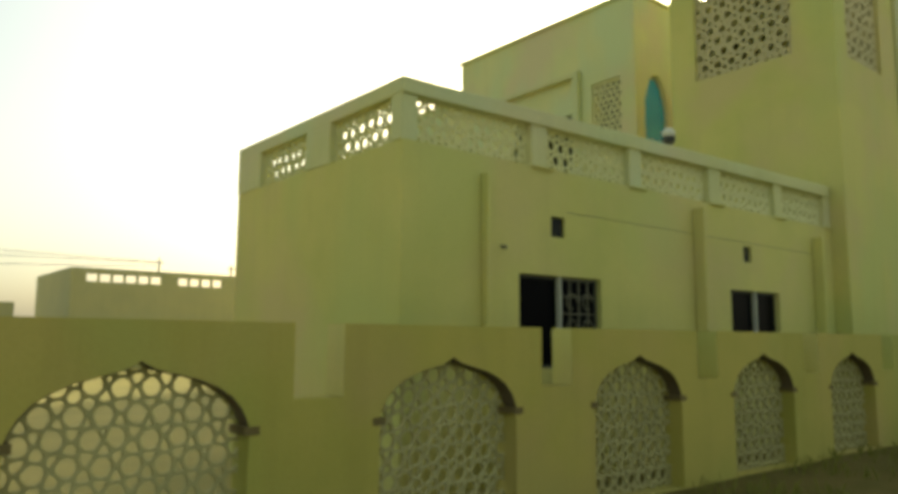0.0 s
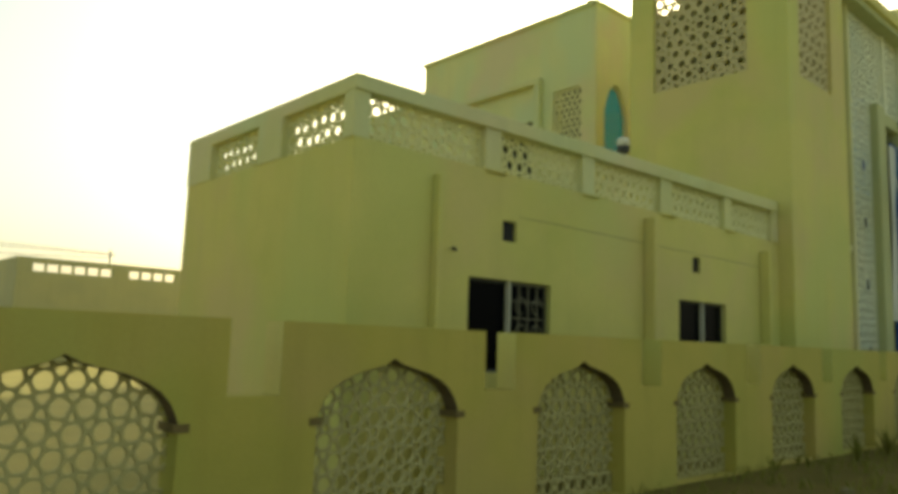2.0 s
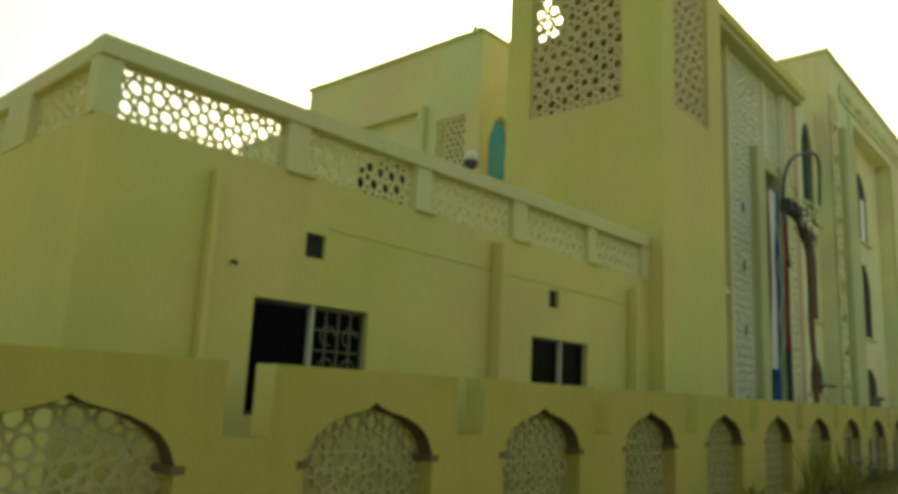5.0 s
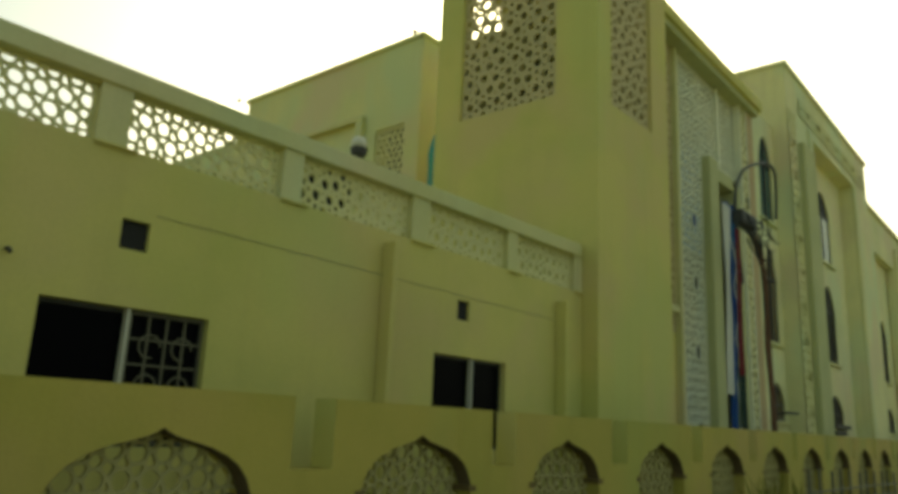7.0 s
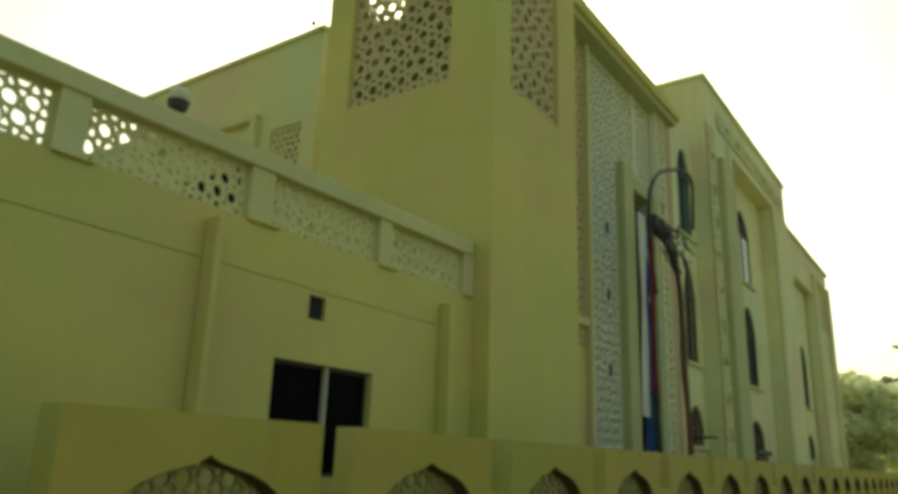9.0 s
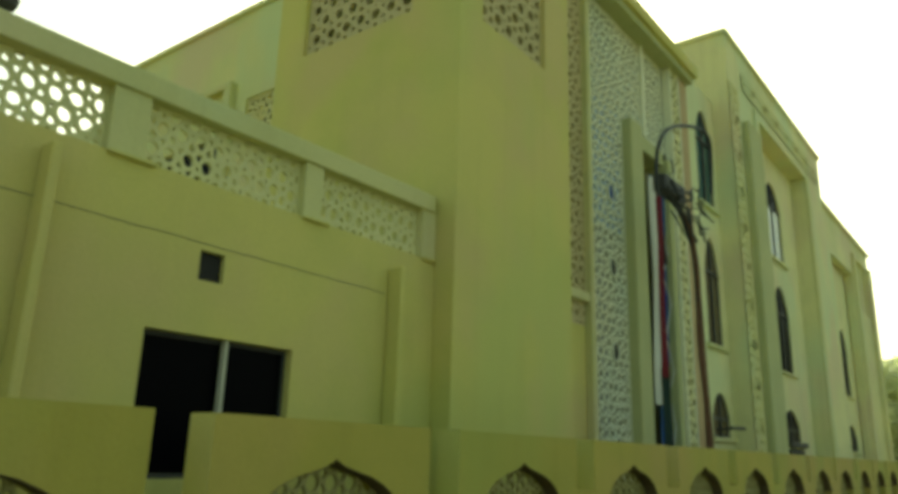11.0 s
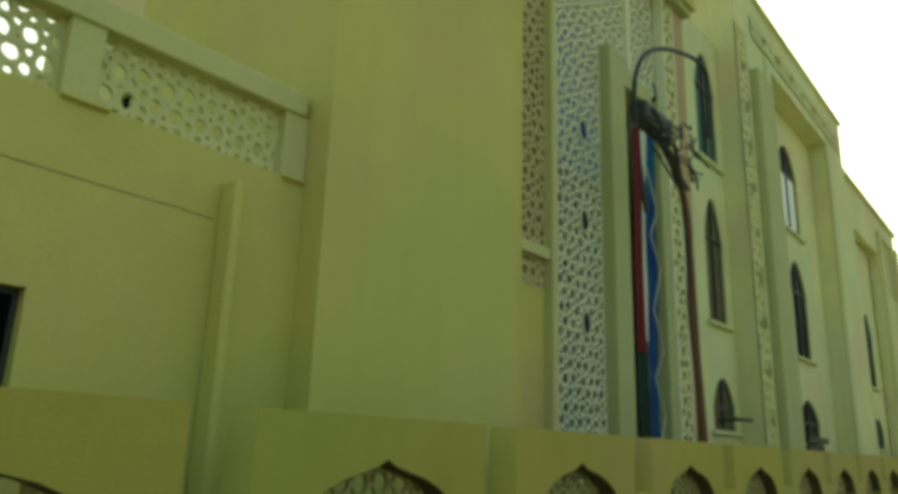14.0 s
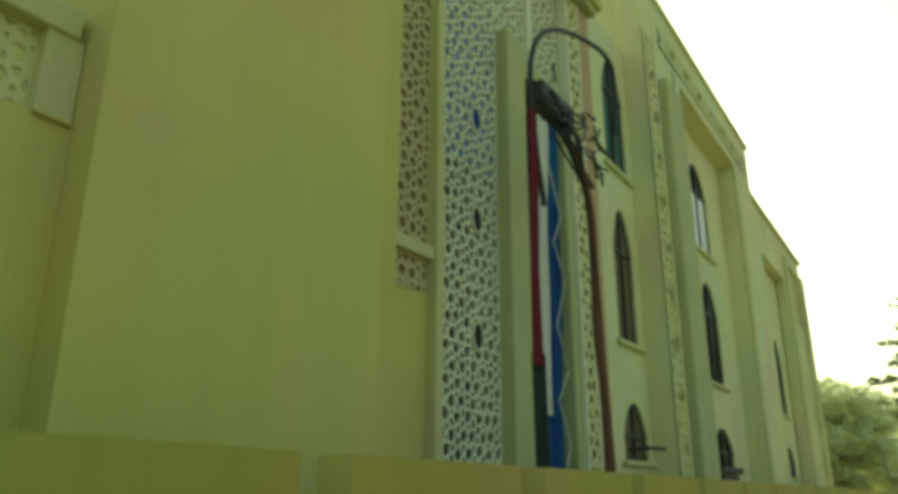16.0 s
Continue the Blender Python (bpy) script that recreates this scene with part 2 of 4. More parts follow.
def clip(poly, nx, nz, d):
    out = []
    for i in range(len(poly)):
        p, q = poly[i - 1], poly[i]
        a, c = nx * p[0] + nz * p[1] - d, nx * q[0] + nz * q[1] - d
        if (a <= 0) != (c <= 0):
            s = a / (a - c)
            out.append((p[0] + s * (q[0] - p[0]), p[1] + s * (q[1] - p[1])))
        if c <= 0:
            out.append(q)
    return out


def lattice(x0, x1, y0, y1, z0, z1, cell, strut, seed=1, jitter=0.1, big=0.55):
    """A pierced screen: round cells on a triangular net with small cells between them."""
    rng = random.Random(seed)
    pts = []
    rows = int((z1 - z0) / (cell * 0.866)) + 3
    cols = int((x1 - x0) / cell) + 3
    for r in range(-1, rows):
        for c in range(-1, cols):
            x = x0 + (c + 0.5 * (r % 2)) * cell
            z = z0 + r * cell * 0.866
            j = lambda: (rng.random() - 0.5) * 2 * jitter * cell
            pts.append((x + j(), z + j(), (big * cell) ** 2 * 0.42))
            pts.append((x + cell / 2 + j() * 0.5, z + cell * 0.289 + j() * 0.5, 0.0))
            pts.append((x + j() * 0.5, z + cell * 0.577 + j() * 0.5, 0.0))
    bins = {}
    for p in pts:
        bins.setdefault((int(p[0] // cell), int(p[1] // cell)), []).append(p)
    s = Shape()
    for p in pts:
        if not (x0 - cell < p[0] < x1 + cell and z0 - cell < p[1] < z1 + cell):
            continue
        poly = [(x0, z0), (x1, z0), (x1, z1), (x0, z1)]
        poly = clip(clip(clip(clip(poly, 1, 0, p[0] + cell), -1, 0, cell - p[0]), 0, 1, p[1] + cell), 0, -1, cell - p[1])
        bi, bk = int(p[0] // cell), int(p[1] // cell)
        for i in range(bi - 2, bi + 3):
            for k in range(bk - 2, bk + 3):
                for q in bins.get((i, k), ()):
                    if q is p or not poly:
                        continue
                    nx, nz = q[0] - p[0], q[1] - p[1]
                    d = ((q[0] ** 2 + q[1] ** 2 - q[2]) - (p[0] ** 2 + p[1] ** 2 - p[2])) / 2
                    poly = clip(poly, nx, nz, d)
        if len(poly) < 3:
            continue
        clean = [a for i, a in enumerate(poly) if math.dist(a, poly[i - 1]) > cell * 0.02]
        if len(clean) < 3:
            continue
        cx, cz = sum(a[0] for a in clean) / len(clean), sum(a[1] for a in clean) / len(clean)
        inr = min(abs((b[0] - a[0]) * (a[1] - cz) - (a[0] - cx) * (b[1] - a[1])) / math.dist(a, b) for a, b in zip(clean, clean[1:] + clean[:1]))
        f = 1 - strut / 2 / max(inr, 1e-6)
        if f < 0.15:
            s.face(*[(a[0], y0, a[1]) for a in clean])
            s.face(*[(a[0], y1, a[1]) for a in reversed(clean)])
            continue
        # round the hole: cut each corner of the cell, and fill the cut with a flat web
        ends = [((a[0] + (b[0] - a[0]) * q, a[1] + (b[1] - a[1]) * q)) for a, b in zip(clean, clean[1:] + clean[:1]) for q in (0.26, 0.74)]
        for i, a in enumerate(clean):
            p1, p2 = ends[2 * i - 1], ends[2 * i]
            s.face((p1[0], y0, p1[1]), (a[0], y0, a[1]), (p2[0], y0, p2[1]))
            s.face((p2[0], y1, p2[1]), (a[0], y1, a[1]), (p1[0], y1, p1[1]))
        clean = ends
        n, k = len(clean), len(s.v)
        inner = [(cx + (a[0] - cx) * f, cz + (a[1] - cz) * f) for a in clean]
        for ring, y in ((clean, y0), (inner, y0), (inner, y1), (clean, y1)):
            s.v += [(a[0], y, a[1]) for a in ring]
        for i in range(n):
            j = (i + 1) % n
            for r in range(3):
                s.f.append((k + r * n + i, k + r * n + j, k + (r + 1) * n + j, k + (r + 1) * n + i))
    return s


def plain_mesh(shape, name, mat):
    """A mesh without merging, for large nets and foliage."""
    me = bpy.data.meshes.new(name)
    me.from_pydata(shape.v, [], shape.f)
    me.materials.append(mat)
    return me


def pointed(xc, half, spring, apex, steps=5):
    """Top profile of a pointed arch."""
    left = []
    for i in range(steps + 1):
        a = i / steps
        left.append((xc - half * (1 - a) , spring + (apex - spring) * (1 - (1 - a) ** 2.2) ))
    return left + [(2 * xc - x, z) for x, z in reversed(left[:-1])]


def ogee(xc):
    """Top profile of the boundary wall's arches."""
    half = [(0.74, 1.05), (0.72, 1.10), (0.68, 1.18), (0.61, 1.26), (0.51, 1.325), (0.38, 1.38), (0.22, 1.42), (0.10, 1.452), (0.03, 1.485), (0.0, 1.505)]
    return [(xc - x, z) for x, z in half] + [(xc + x, z) for x, z in reversed(half[:-1])]


# ---- ground ----
gs = Shape()
gs.face((-900, -900, 0), (900, -900, 0), (900, 900, 0), (-900, 900, 0))
lone("ground", gs, ROAD, "pale dusty concrete ground", "ground", "structure")

bed = Shape()
NX, NY = 130, 10


def bed_edge(x):
    return 3.0 + (0.0 if x < 14 else 1.55 * min(1, ((x - 14) / 11)) ** 1.3)


def bed_z(x, s):
    return 0.012 + (0.03 + 0.03 * noise.noise(Vector((x * 0.9, s * 3, 1)))) * min(1, s * 4) + 0.02 * noise.noise(Vector((x * 4, s * 9, 5))) * min(1, s * 4)


for i in range(NX):
    for j in range(NY):
        q = []
        for a, c in ((i, j), (i + 1, j), (i + 1, j + 1), (i, j + 1)):
            x, s = -14 + 60 * a / NX, c / NY
            y0 = bed_edge(x) + 0.12 * noise.noise(Vector((x * 1.3, 0, 0)))
            q.append((x, y0 + (5.02 - y0) * s, bed_z(x, s)))
        bed.face(*q)
lone("planting_bed", bed, SOIL, "dark rough soil strip at the foot of the boundary wall", "soil", "structure")

lone("yard_ground", Shape().box(-40, 60, 5.1, 60, 0.0, 0.012), YARD, "bare brown earth of the yard", "ground", "structure")

lone("yard_bed", Shape().box(4.6, 60, 5.32, 6.08, 0.0, 0.06, 0.02), SOIL, "dark soil strip between wall and wing", "soil", "structure")

# ---- boundary wall with ogee arches, pierced screens and slots ----
PITCH, FIRST = 2.56, 1.96
boundary = thing("boundary_wall", "weathered cream boundary wall with ogee arches and narrow slots", "wall", kind="structure")
# half slots at either end of each bay
bay_me = Shape()
prof = ogee(0)
bay_me.wall(-1.07, 1.07, 0, 0.26, 0, 1.77, [(0.06, prof)])
for a, c in ((-1.28, -1.07), (1.07, 1.28)):
    bay_me.box(a, c, 0, 0.26, 0, 1.22)
# Thin slabs in lighter CREAM paint the west light on the slot sides.
REVEAL = Shape()
for a in (-1.074, 1.070):
    REVEAL.box(a, a + 0.004, 0.004, 0.258, 1.222, 1.768)
REVEAL = REVEAL.mesh("slot_reveal")
REVEAL.materials.append(CREAM)
BAY = bay_me.mesh("wall_bay")
BAY.materials.append(CREAM_OLD)
# Added strip under the arch, coloured dark for the soffit's shade.
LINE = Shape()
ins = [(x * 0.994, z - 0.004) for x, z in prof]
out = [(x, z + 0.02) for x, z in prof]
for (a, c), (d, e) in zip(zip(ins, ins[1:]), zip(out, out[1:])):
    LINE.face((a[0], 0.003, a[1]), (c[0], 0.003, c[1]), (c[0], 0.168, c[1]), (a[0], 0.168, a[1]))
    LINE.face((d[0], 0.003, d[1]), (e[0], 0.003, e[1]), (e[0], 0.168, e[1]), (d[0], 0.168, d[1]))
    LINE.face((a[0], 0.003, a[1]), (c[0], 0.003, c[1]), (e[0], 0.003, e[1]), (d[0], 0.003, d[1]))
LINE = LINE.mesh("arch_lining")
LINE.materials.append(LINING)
# imposts coloured dark to carry the shade of the reveal
IMPOST = Shape()
for sx in (-1, 1):
    IMPOST.box(sx * 0.755 - 0.05, sx * 0.755 + 0.06, -0.008, 0.262, 0.99, 1.048)
IMPOST = IMPOST.mesh("impost")
IMPOST.materials.append(IMPOST_SHADE)
SCREENS = [plain_mesh(lattice(-0.82, 0.82, 0.17, 0.205, 0.02, 1.56, 0.19, 0.018, seed=11 + k, jitter=0.13, big=0.48), "pierced_screen", SCREEN_OLD) for k in range(2)]
for i in range(-6, 26):
    x = FIRST + PITCH * i
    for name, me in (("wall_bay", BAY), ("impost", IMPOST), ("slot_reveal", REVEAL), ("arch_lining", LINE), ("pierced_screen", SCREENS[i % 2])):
        ob = new(name, me)
        ob.parent = boundary
        ob.location = (x, 5.0, 0)


# ---- windows ----
def sliding_window(parent, x0, x1, z0, z1, y, grille):
    """Two-pane window in a recess, with a white mullion."""
    w = part("window", Shape().wall(x0 - 0.0, x1 + 0.0, y + 0.09, y + 0.13, z0, z1, [(z0 + 0.04, [(x0 + 0.035, z1 - 0.04), (x1 - 0.035, z1 - 0.04)])]), IRON, parent, "dark two-pane window with a white mullion")
    xm = (x0 + x1) / 2 + (0.0 if grille else 0.05)
    part("mullion", Shape().box(xm - 0.017, xm + 0.017, y + 0.03, y + 0.10, z0, z1, 0.006), WHITE, w, "white mullion")
    for a, c in ((x0 + 0.03, xm - 0.02), (xm + 0.02, x1 - 0.03)):
        part("pane", Shape().box(a, c, y + 0.105, y + 0.115, z0 + 0.03, z1 - 0.03), PANE, w)
    if grille:
        g = Shape()
        a, c = xm + 0.04, x1 - 0.03
        for k in range(5):
            xx = a + (c - a) * k / 4
            g.box(xx - 0.008, xx + 0.008, y + 0.06, y + 0.075, z0 + 0.02, z1 - 0.02)
        for k in range(6):
            zz = z0 + 0.03 + (z1 - z0 - 0.06) * k / 5
            g.box(a, c, y + 0.055, y + 0.068, zz - 0.008, zz + 0.008)
        for k in range(4):
            cx, cz = a + (c - a) * (0.28 + 0.45 * (k % 2)), z1 - 0.3 - 0.34 * (k // 2)
            g.tube([(cx + 0.1 * math.cos(t * 0.5), y + 0.05, cz + 0.1 * math.sin(t * 0.5)) for t in range(11)], 0.009, 5)
        part("grille", g, GRILLE, w, "ornamental iron grille")


def arched_window(parent, xc, z0, spring, apex, half, y, pale=0, tint=None):
    """Pointed window set back in its opening, with frame, bars, pane and sill."""
    prof = pointed(xc, half, spring, apex)
    outer = [(xc + (x - xc) * 1.0, z) for x, z in prof]
    inner = pointed(xc, half - 0.07, spring - 0.02, apex - 0.10)
    w = part("window", Shape().wall(xc - half, xc + half, y + 0.05, y + 0.10, z0, apex + 0.05, [(z0 + 0.07, inner)]), IRON, parent, "pointed arched window with a deep sill")
    part("pane", Shape().box(xc - half + 0.03, xc + half - 0.03, y + 0.07, y + 0.08, z0 + 0.03, apex - 0.05), tint or PANE, w)
    bars = Shape()
    bars.box(xc - 0.035, xc + 0.035, y + 0.02, y + 0.065, z0, apex - 0.08)
    bars.box(xc - half, xc + half, y + 0.022, y + 0.063, spring - 0.08, spring - 0.01)
    part("glazing_bar", bars, IRON, w, "dark glazing bars")
    lights = {0: (), 1: ((-half + 0.1, -half * 0.45),), 2: ((-half + 0.09, -0.055), (0.055, half - 0.12))}[pale]
    for a, c in lights:
        part("curtain", Shape().box(xc + a, xc + c, y + 0.055, y + 0.066, z0 + 0.08, spring - 0.1), PANE_PALE, w, "pale curtain behind the glass")
    part("sill", Shape().box(xc - half - 0.18, xc + half + 0.18, y - 0.10, y + 0.06, z0 - 0.09, z0, 0.015), CREAM_PALE, w)
    return outer


# ---- low wing with the pierced parapet ----
WY = 6.46
wing = thing("side_wing", "low cream-painted building wing with pierced parapet", "building")
W1, W2 = (6.735, 8.245), (11.425, 12.955)
WZ0, WZ1 = 1.31, 2.45
V1, V2 = (7.30, 7.56), (11.85, 12.10)
holes = [(WZ0, [(a, z), (c, z)]) for (a, c), z in ((W1, WZ1), (W2, WZ1 + 0.02))]
holes += [(2.94, [(a, 3.2), (c, 3.2)]) for a, c in (V1, V2)]
part("wall", Shape().wall(5.0, 15.1, WY, WY + 0.25, 0, 3.80, holes), CREAM, wing)
part("wall", Shape().box(5.0, 5.25, WY + 0.25, 10.7, 0, 3.80), CREAM, wing)
part("wall", Shape().box(5.25, 15.1, 10.45, 10.7, 0, 3.80), CREAM, wing)
part("roof", Shape().box(5.25, 15.1, WY + 0.25, 10.45, 3.62, 3.78), CREAM_PALE, wing)
for a, c in (W1, W2):
    # wall coloured near-black so that the room looks unlit
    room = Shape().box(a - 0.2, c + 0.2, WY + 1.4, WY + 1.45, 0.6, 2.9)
    part("room_wall", room, DARK, wing, "wall painted near-black as the shade of the room")
    sliding_window(wing, a, c, WZ0, WZ1 + (0.02 if a == W2[0] else 0), WY, a == W1[0])
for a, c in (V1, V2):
    # flat near-black panel in place of the vent's shaded depth
    v = part("vent", Shape().box(a, c, WY + 0.05, WY + 0.07, 2.94, 3.2), DARK, wing, "square vent, a flat panel painted near-black as shade")
# corner pier, pilasters
for a, c, d, top in ((6.12, 6.19, 0.13, 3.58), (10.42, 10.50, 0.2, 3.66), (14.24, 14.32, 0.2, 3.55)):
    part("pilaster", Shape().box(a, c, WY - d, WY - 0.002, 0, top, 0.02), CREAM, wing)
# hairline crack and small fittings on the facade
crack = Shape()
xs = [7.6 + 0.3 * i for i in range(23)]
crack.tube([(x, WY - 0.001, 3.285 - 0.005 * (x - 7) + 0.012 * noise.noise(Vector((x * 3, 0, 0)))) for x in xs], 0.004, 5)
part("conduit", crack, GRILLE, wing, "thin dark line of cable along the facade")
part("spout", Shape().tube([(6.45, WY + 0.02, 2.75), (6.45, WY - 0.05, 2.745), (6.455, WY - 0.07, 2.72)], 0.018, 8), IRON, wing, "short iron spout")
# parapet, which rises slightly along the facade
def rising(s):
    s.v = [(x, y, z + 0.012 * (x - 5) * (z - 3.8) / 0.7) for x, y, z in s.v]
    return s


part("coping", rising(Shape().box(4.97, 15.0, WY - 0.04, WY + 0.20, 4.31, 4.49, 0.012)), CREAM_PALE, wing)
part("coping", Shape().box(4.99, 5.2, WY + 0.21, 10.72, 4.31, 4.50, 0.012), CREAM_PALE, wing)
posts = [(4.98, 5.19), (6.96, 7.24), (8.90, 9.16), (10.90, 11.22), (12.94, 13.18), (14.80, 15.05)]
for a, c in posts:
    part("parapet_post", rising(Shape().box(a, c, WY - 0.005, WY + 0.18, 3.80, 4.31)), CREAM_PALE, wing)
    if a > 6:
        part("post_foot", Shape().box(a, min(c + 0.10, 15.04), WY - 0.045, WY - 0.004, 3.775, 3.80, 0.006), CREAM, wing, "small projecting ledge under the post")
for k, ((_, a), (c, _)) in enumerate(zip(posts, posts[1:])):
    me = plain_mesh(rising(lattice(a, c, WY + 0.09, WY + 0.13, 3.80, 4.31, 0.19, 0.019 if k < 2 else 0.03, seed=30 + k, jitter=0.15, big=0.47)), "pierced_panel", LATTICE)
    part("pierced_panel", me, LATTICE, wing)
part("rear_parapet", Shape().box(5.2, 15.1, 10.5, 10.7, 3.8, 4.12), CREAM, wing)
side_posts = [(6.64, 6.66), (7.98, 8.58), (9.95, 10.7)]
turn = Matrix.Rotation(radians(90), 4, "Z")
for a, c in side_posts:
    part("parapet_post", Shape().box(4.985, 5.18, a, c, 3.80, 4.31), CREAM_PALE, wing)
for k, (a, c) in enumerate(((6.66, 7.98), (8.58, 9.95))):
    s = lattice(a, c, -0.04, 0.0, 3.80, 4.31, 0.19, 0.02, seed=50 + k, jitter=0.15, big=0.47)
    s.v = [(5.07 - p[1], p[0], p[2]) for p in s.v]
    part("pierced_panel", plain_mesh(s, "pierced_panel", LATTICE), LATTICE, wing)

# ---- corner tower ----
TX0, TX1, TY0, TY1, TZ = 15.06, 17.95, 6.17, 9.86, 13.6
tower = thing("corner_tower", "tall cream corner tower with pierced screens high up", "tower")
part("wall", Shape().wall(TX0, TX1, TY0, TY0 + 0.22, 0, TZ, [(7.26, [(15.56, 11.0), (17.22, 11.0)])]), CREAM, tower)
left = Shape().wall(TY0 + 0.22, TY1, 0, 0.22, 0, TZ, [(7.46, [(7.02, 11.0), (9.24, 11.0)])])
left.v = [(TX0 + p[1], p[0], p[2]) for p in left.v]
part("wall", left, CREAM, tower)
back = Shape().wall(TX0 + 0.22, TX1, TY1 - 0.22, TY1, 0, TZ, [(9.3, [(15.9, 11.2), (17.2, 11.2)])])
part("wall", back, CREAM, tower)
part("wall", Shape().box(TX1 - 0.22, TX1, TY0 + 0.22, TY1 - 0.22, 0, TZ), CREAM, tower)
stair = Shape().box(15.62, 17.42, TY1 - 0.75, TY1 - 0.23, 8.2, 9.55)
stair.v = [(x, y, z + 0.585 * (x - 15.62)) for x, y, z in stair.v]
part("stair_flight", stair, CREAM, tower, "upper stair flight inside the tower")
part("floor_slab", Shape().box(TX0 + 0.22, TX1 - 0.22, TY0 + 0.22, TY1 - 0.22, 7.0, 7.15), CREAM, tower)
part("roof", Shape().box(TX0 - 0.1, TX1 + 0.1, TY0 - 0.1, TY1 + 0.1, TZ, TZ + 0.25, 0.02), CREAM_PALE, tower)
part("pierced_screen", plain_mesh(lattice(15.56, 17.22, TY0 + 0.08, TY0 + 0.13, 7.26, 11.0, 0.31, 0.062, seed=71, jitter=0.15, big=0.45), "pierced_screen", LATTICE_WARM), LATTICE_WARM, tower, "warm-toned pierced screen")
s = lattice(7.02, 9.24, 0.08, 0.13, 7.46, 11.0, 0.31, 0.062, seed=72, jitter=0.15, big=0.45)
s.v = [(TX0 + p[1], p[0], p[2]) for p in s.v]
part("pierced_screen", plain_mesh(s, "pierced_screen", LATTICE_WARM), LATTICE_WARM, tower, "warm-toned pierced screen")

# ---- entrance bay ----
FY = 6.8
portal = thing("entrance_bay", "tall entrance bay with pale pierced stone screens", "building")
part("wall", Shape().wall(TX1, 24.65, FY + 0.5, FY + 0.6, 0, 10.35, [(0, [(21.85, 8.0), (23.4, 8.0)])]), INNER, portal, "wall behind the screens, painted near-black for shade")
# The dark backing has the shade of the holes in its colour.
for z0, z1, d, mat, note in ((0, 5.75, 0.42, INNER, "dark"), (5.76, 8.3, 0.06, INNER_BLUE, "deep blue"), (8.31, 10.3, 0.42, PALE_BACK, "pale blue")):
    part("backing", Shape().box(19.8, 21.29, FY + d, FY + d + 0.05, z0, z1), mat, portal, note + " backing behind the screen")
part("backing", Shape().box(21.31, 23.6, FY + 0.42, FY + 0.47, 8.05, 10.3), PALE_BACK, portal, "pale backing behind the screen")
part("wall", Shape().box(TX1 - 0.02, 18.74, FY - 0.2, FY + 0.14, 0, 10.35), CREAM, portal)
part("pierced_screen", plain_mesh(lattice(18.74, 19.63, FY, FY + 0.05, 4.28, 10.35, 0.23, 0.042, seed=81, jitter=0.2, big=0.45), "pierced_screen", LATTICE_WARM), LATTICE_WARM, portal, "brownish pierced screen")
part("ledge", Shape().box(18.745, 19.6, FY - 0.1, FY + 0.1, 4.12, 4.28, 0.01), CREAM_PALE, portal)
part("pierced_screen", plain_mesh(lattice(18.74, 19.6, FY, FY + 0.05, 3.72, 4.12, 0.23, 0.042, seed=82, jitter=0.2, big=0.45), "pierced_screen", LATTICE_WARM), LATTICE_WARM, portal, "brownish pierced screen")
part("wall", Shape().box(18.745, 19.62, FY + 0.01, FY + 0.45, 0, 3.72), CREAM, portal)
part("backing", Shape().box(18.745, 19.62, FY + 0.065, FY + 0.105, 3.73, 10.34), TAN_BACK, portal, "tan backing behind the screen")
part("edge_strip", Shape().box(19.63, 19.78, FY - 0.12, FY + 0.11, 0, 10.35, 0.015), CREAM_PALE, portal, "pale vertical edge strip")
part("pierced_screen", plain_mesh(lattice(19.78, 21.3, FY - 0.02, FY + 0.02, 1.2, 10.35, 0.23, 0.024, seed=83, jitter=0.22, big=0.45), "pierced_screen", LATTICE_BLUE), LATTICE_BLUE, portal, "pale pierced screen with irregular holes")
part("mullion", Shape().box(22.3, 22.42, FY - 0.08, FY + 0.05, 8.2, 10.35, 0.012), LATTICE_BLUE, portal, "pale vertical mullion")
part("pierced_screen", plain_mesh(lattice(21.3, 23.6, FY - 0.01, FY + 0.03, 8.2, 10.35, 0.23, 0.024, seed=84, jitter=0.22, big=0.45), "pierced_screen", LATTICE_BLUE), LATTICE_BLUE, portal, "pale pierced screen with irregular holes")


def pierced_oval(parent, x, y, z, rx, rz, rim, hollow):
    """A raised oval rim round a flat disc coloured as a hole's shade."""
    ring = Shape().tube([(x + rx * math.cos(a * 0.5236), y - 0.03, z + rz * math.sin(a * 0.5236)) for a in range(13)], 0.018, 6)
    m = part("medallion", ring, rim, parent, "oval rim round a disc painted as a shaded hole")
    s = Shape()
    for dy in (0.026, 0.02):
        s.face(*[(x + rx * 0.96 * math.cos(a * 0.5236), y - dy, z + rz * 0.96 * math.sin(a * 0.5236)) for a in range(12)])
    part("hollow", s, hollow, m, "flat disc, the hole's shade put into its colour")


for z in (1.75, 3.42, 4.98, 6.45):
    pierced_oval(portal, 20.7, FY, z, 0.13, 0.18, LATTICE_BLUE, CLOTH_BLUE if z > 6 else DARK)
part("pier", Shape().box(21.3, 21.86, FY - 0.22, FY + 0.49, 0, 8.2, 0.02), PIER, portal, "plain grey-green pier")
part("jamb", Shape().box(21.862, 22.08, FY - 0.06, FY + 0.49, 0, 7.84, 0.015), CREAM_PALE, portal, "pale door jamb")
part("lintel", Shape().box(21.87, 23.355, FY - 0.06, FY + 0.49, 7.85, 8.19, 0.02), PIER, portal)
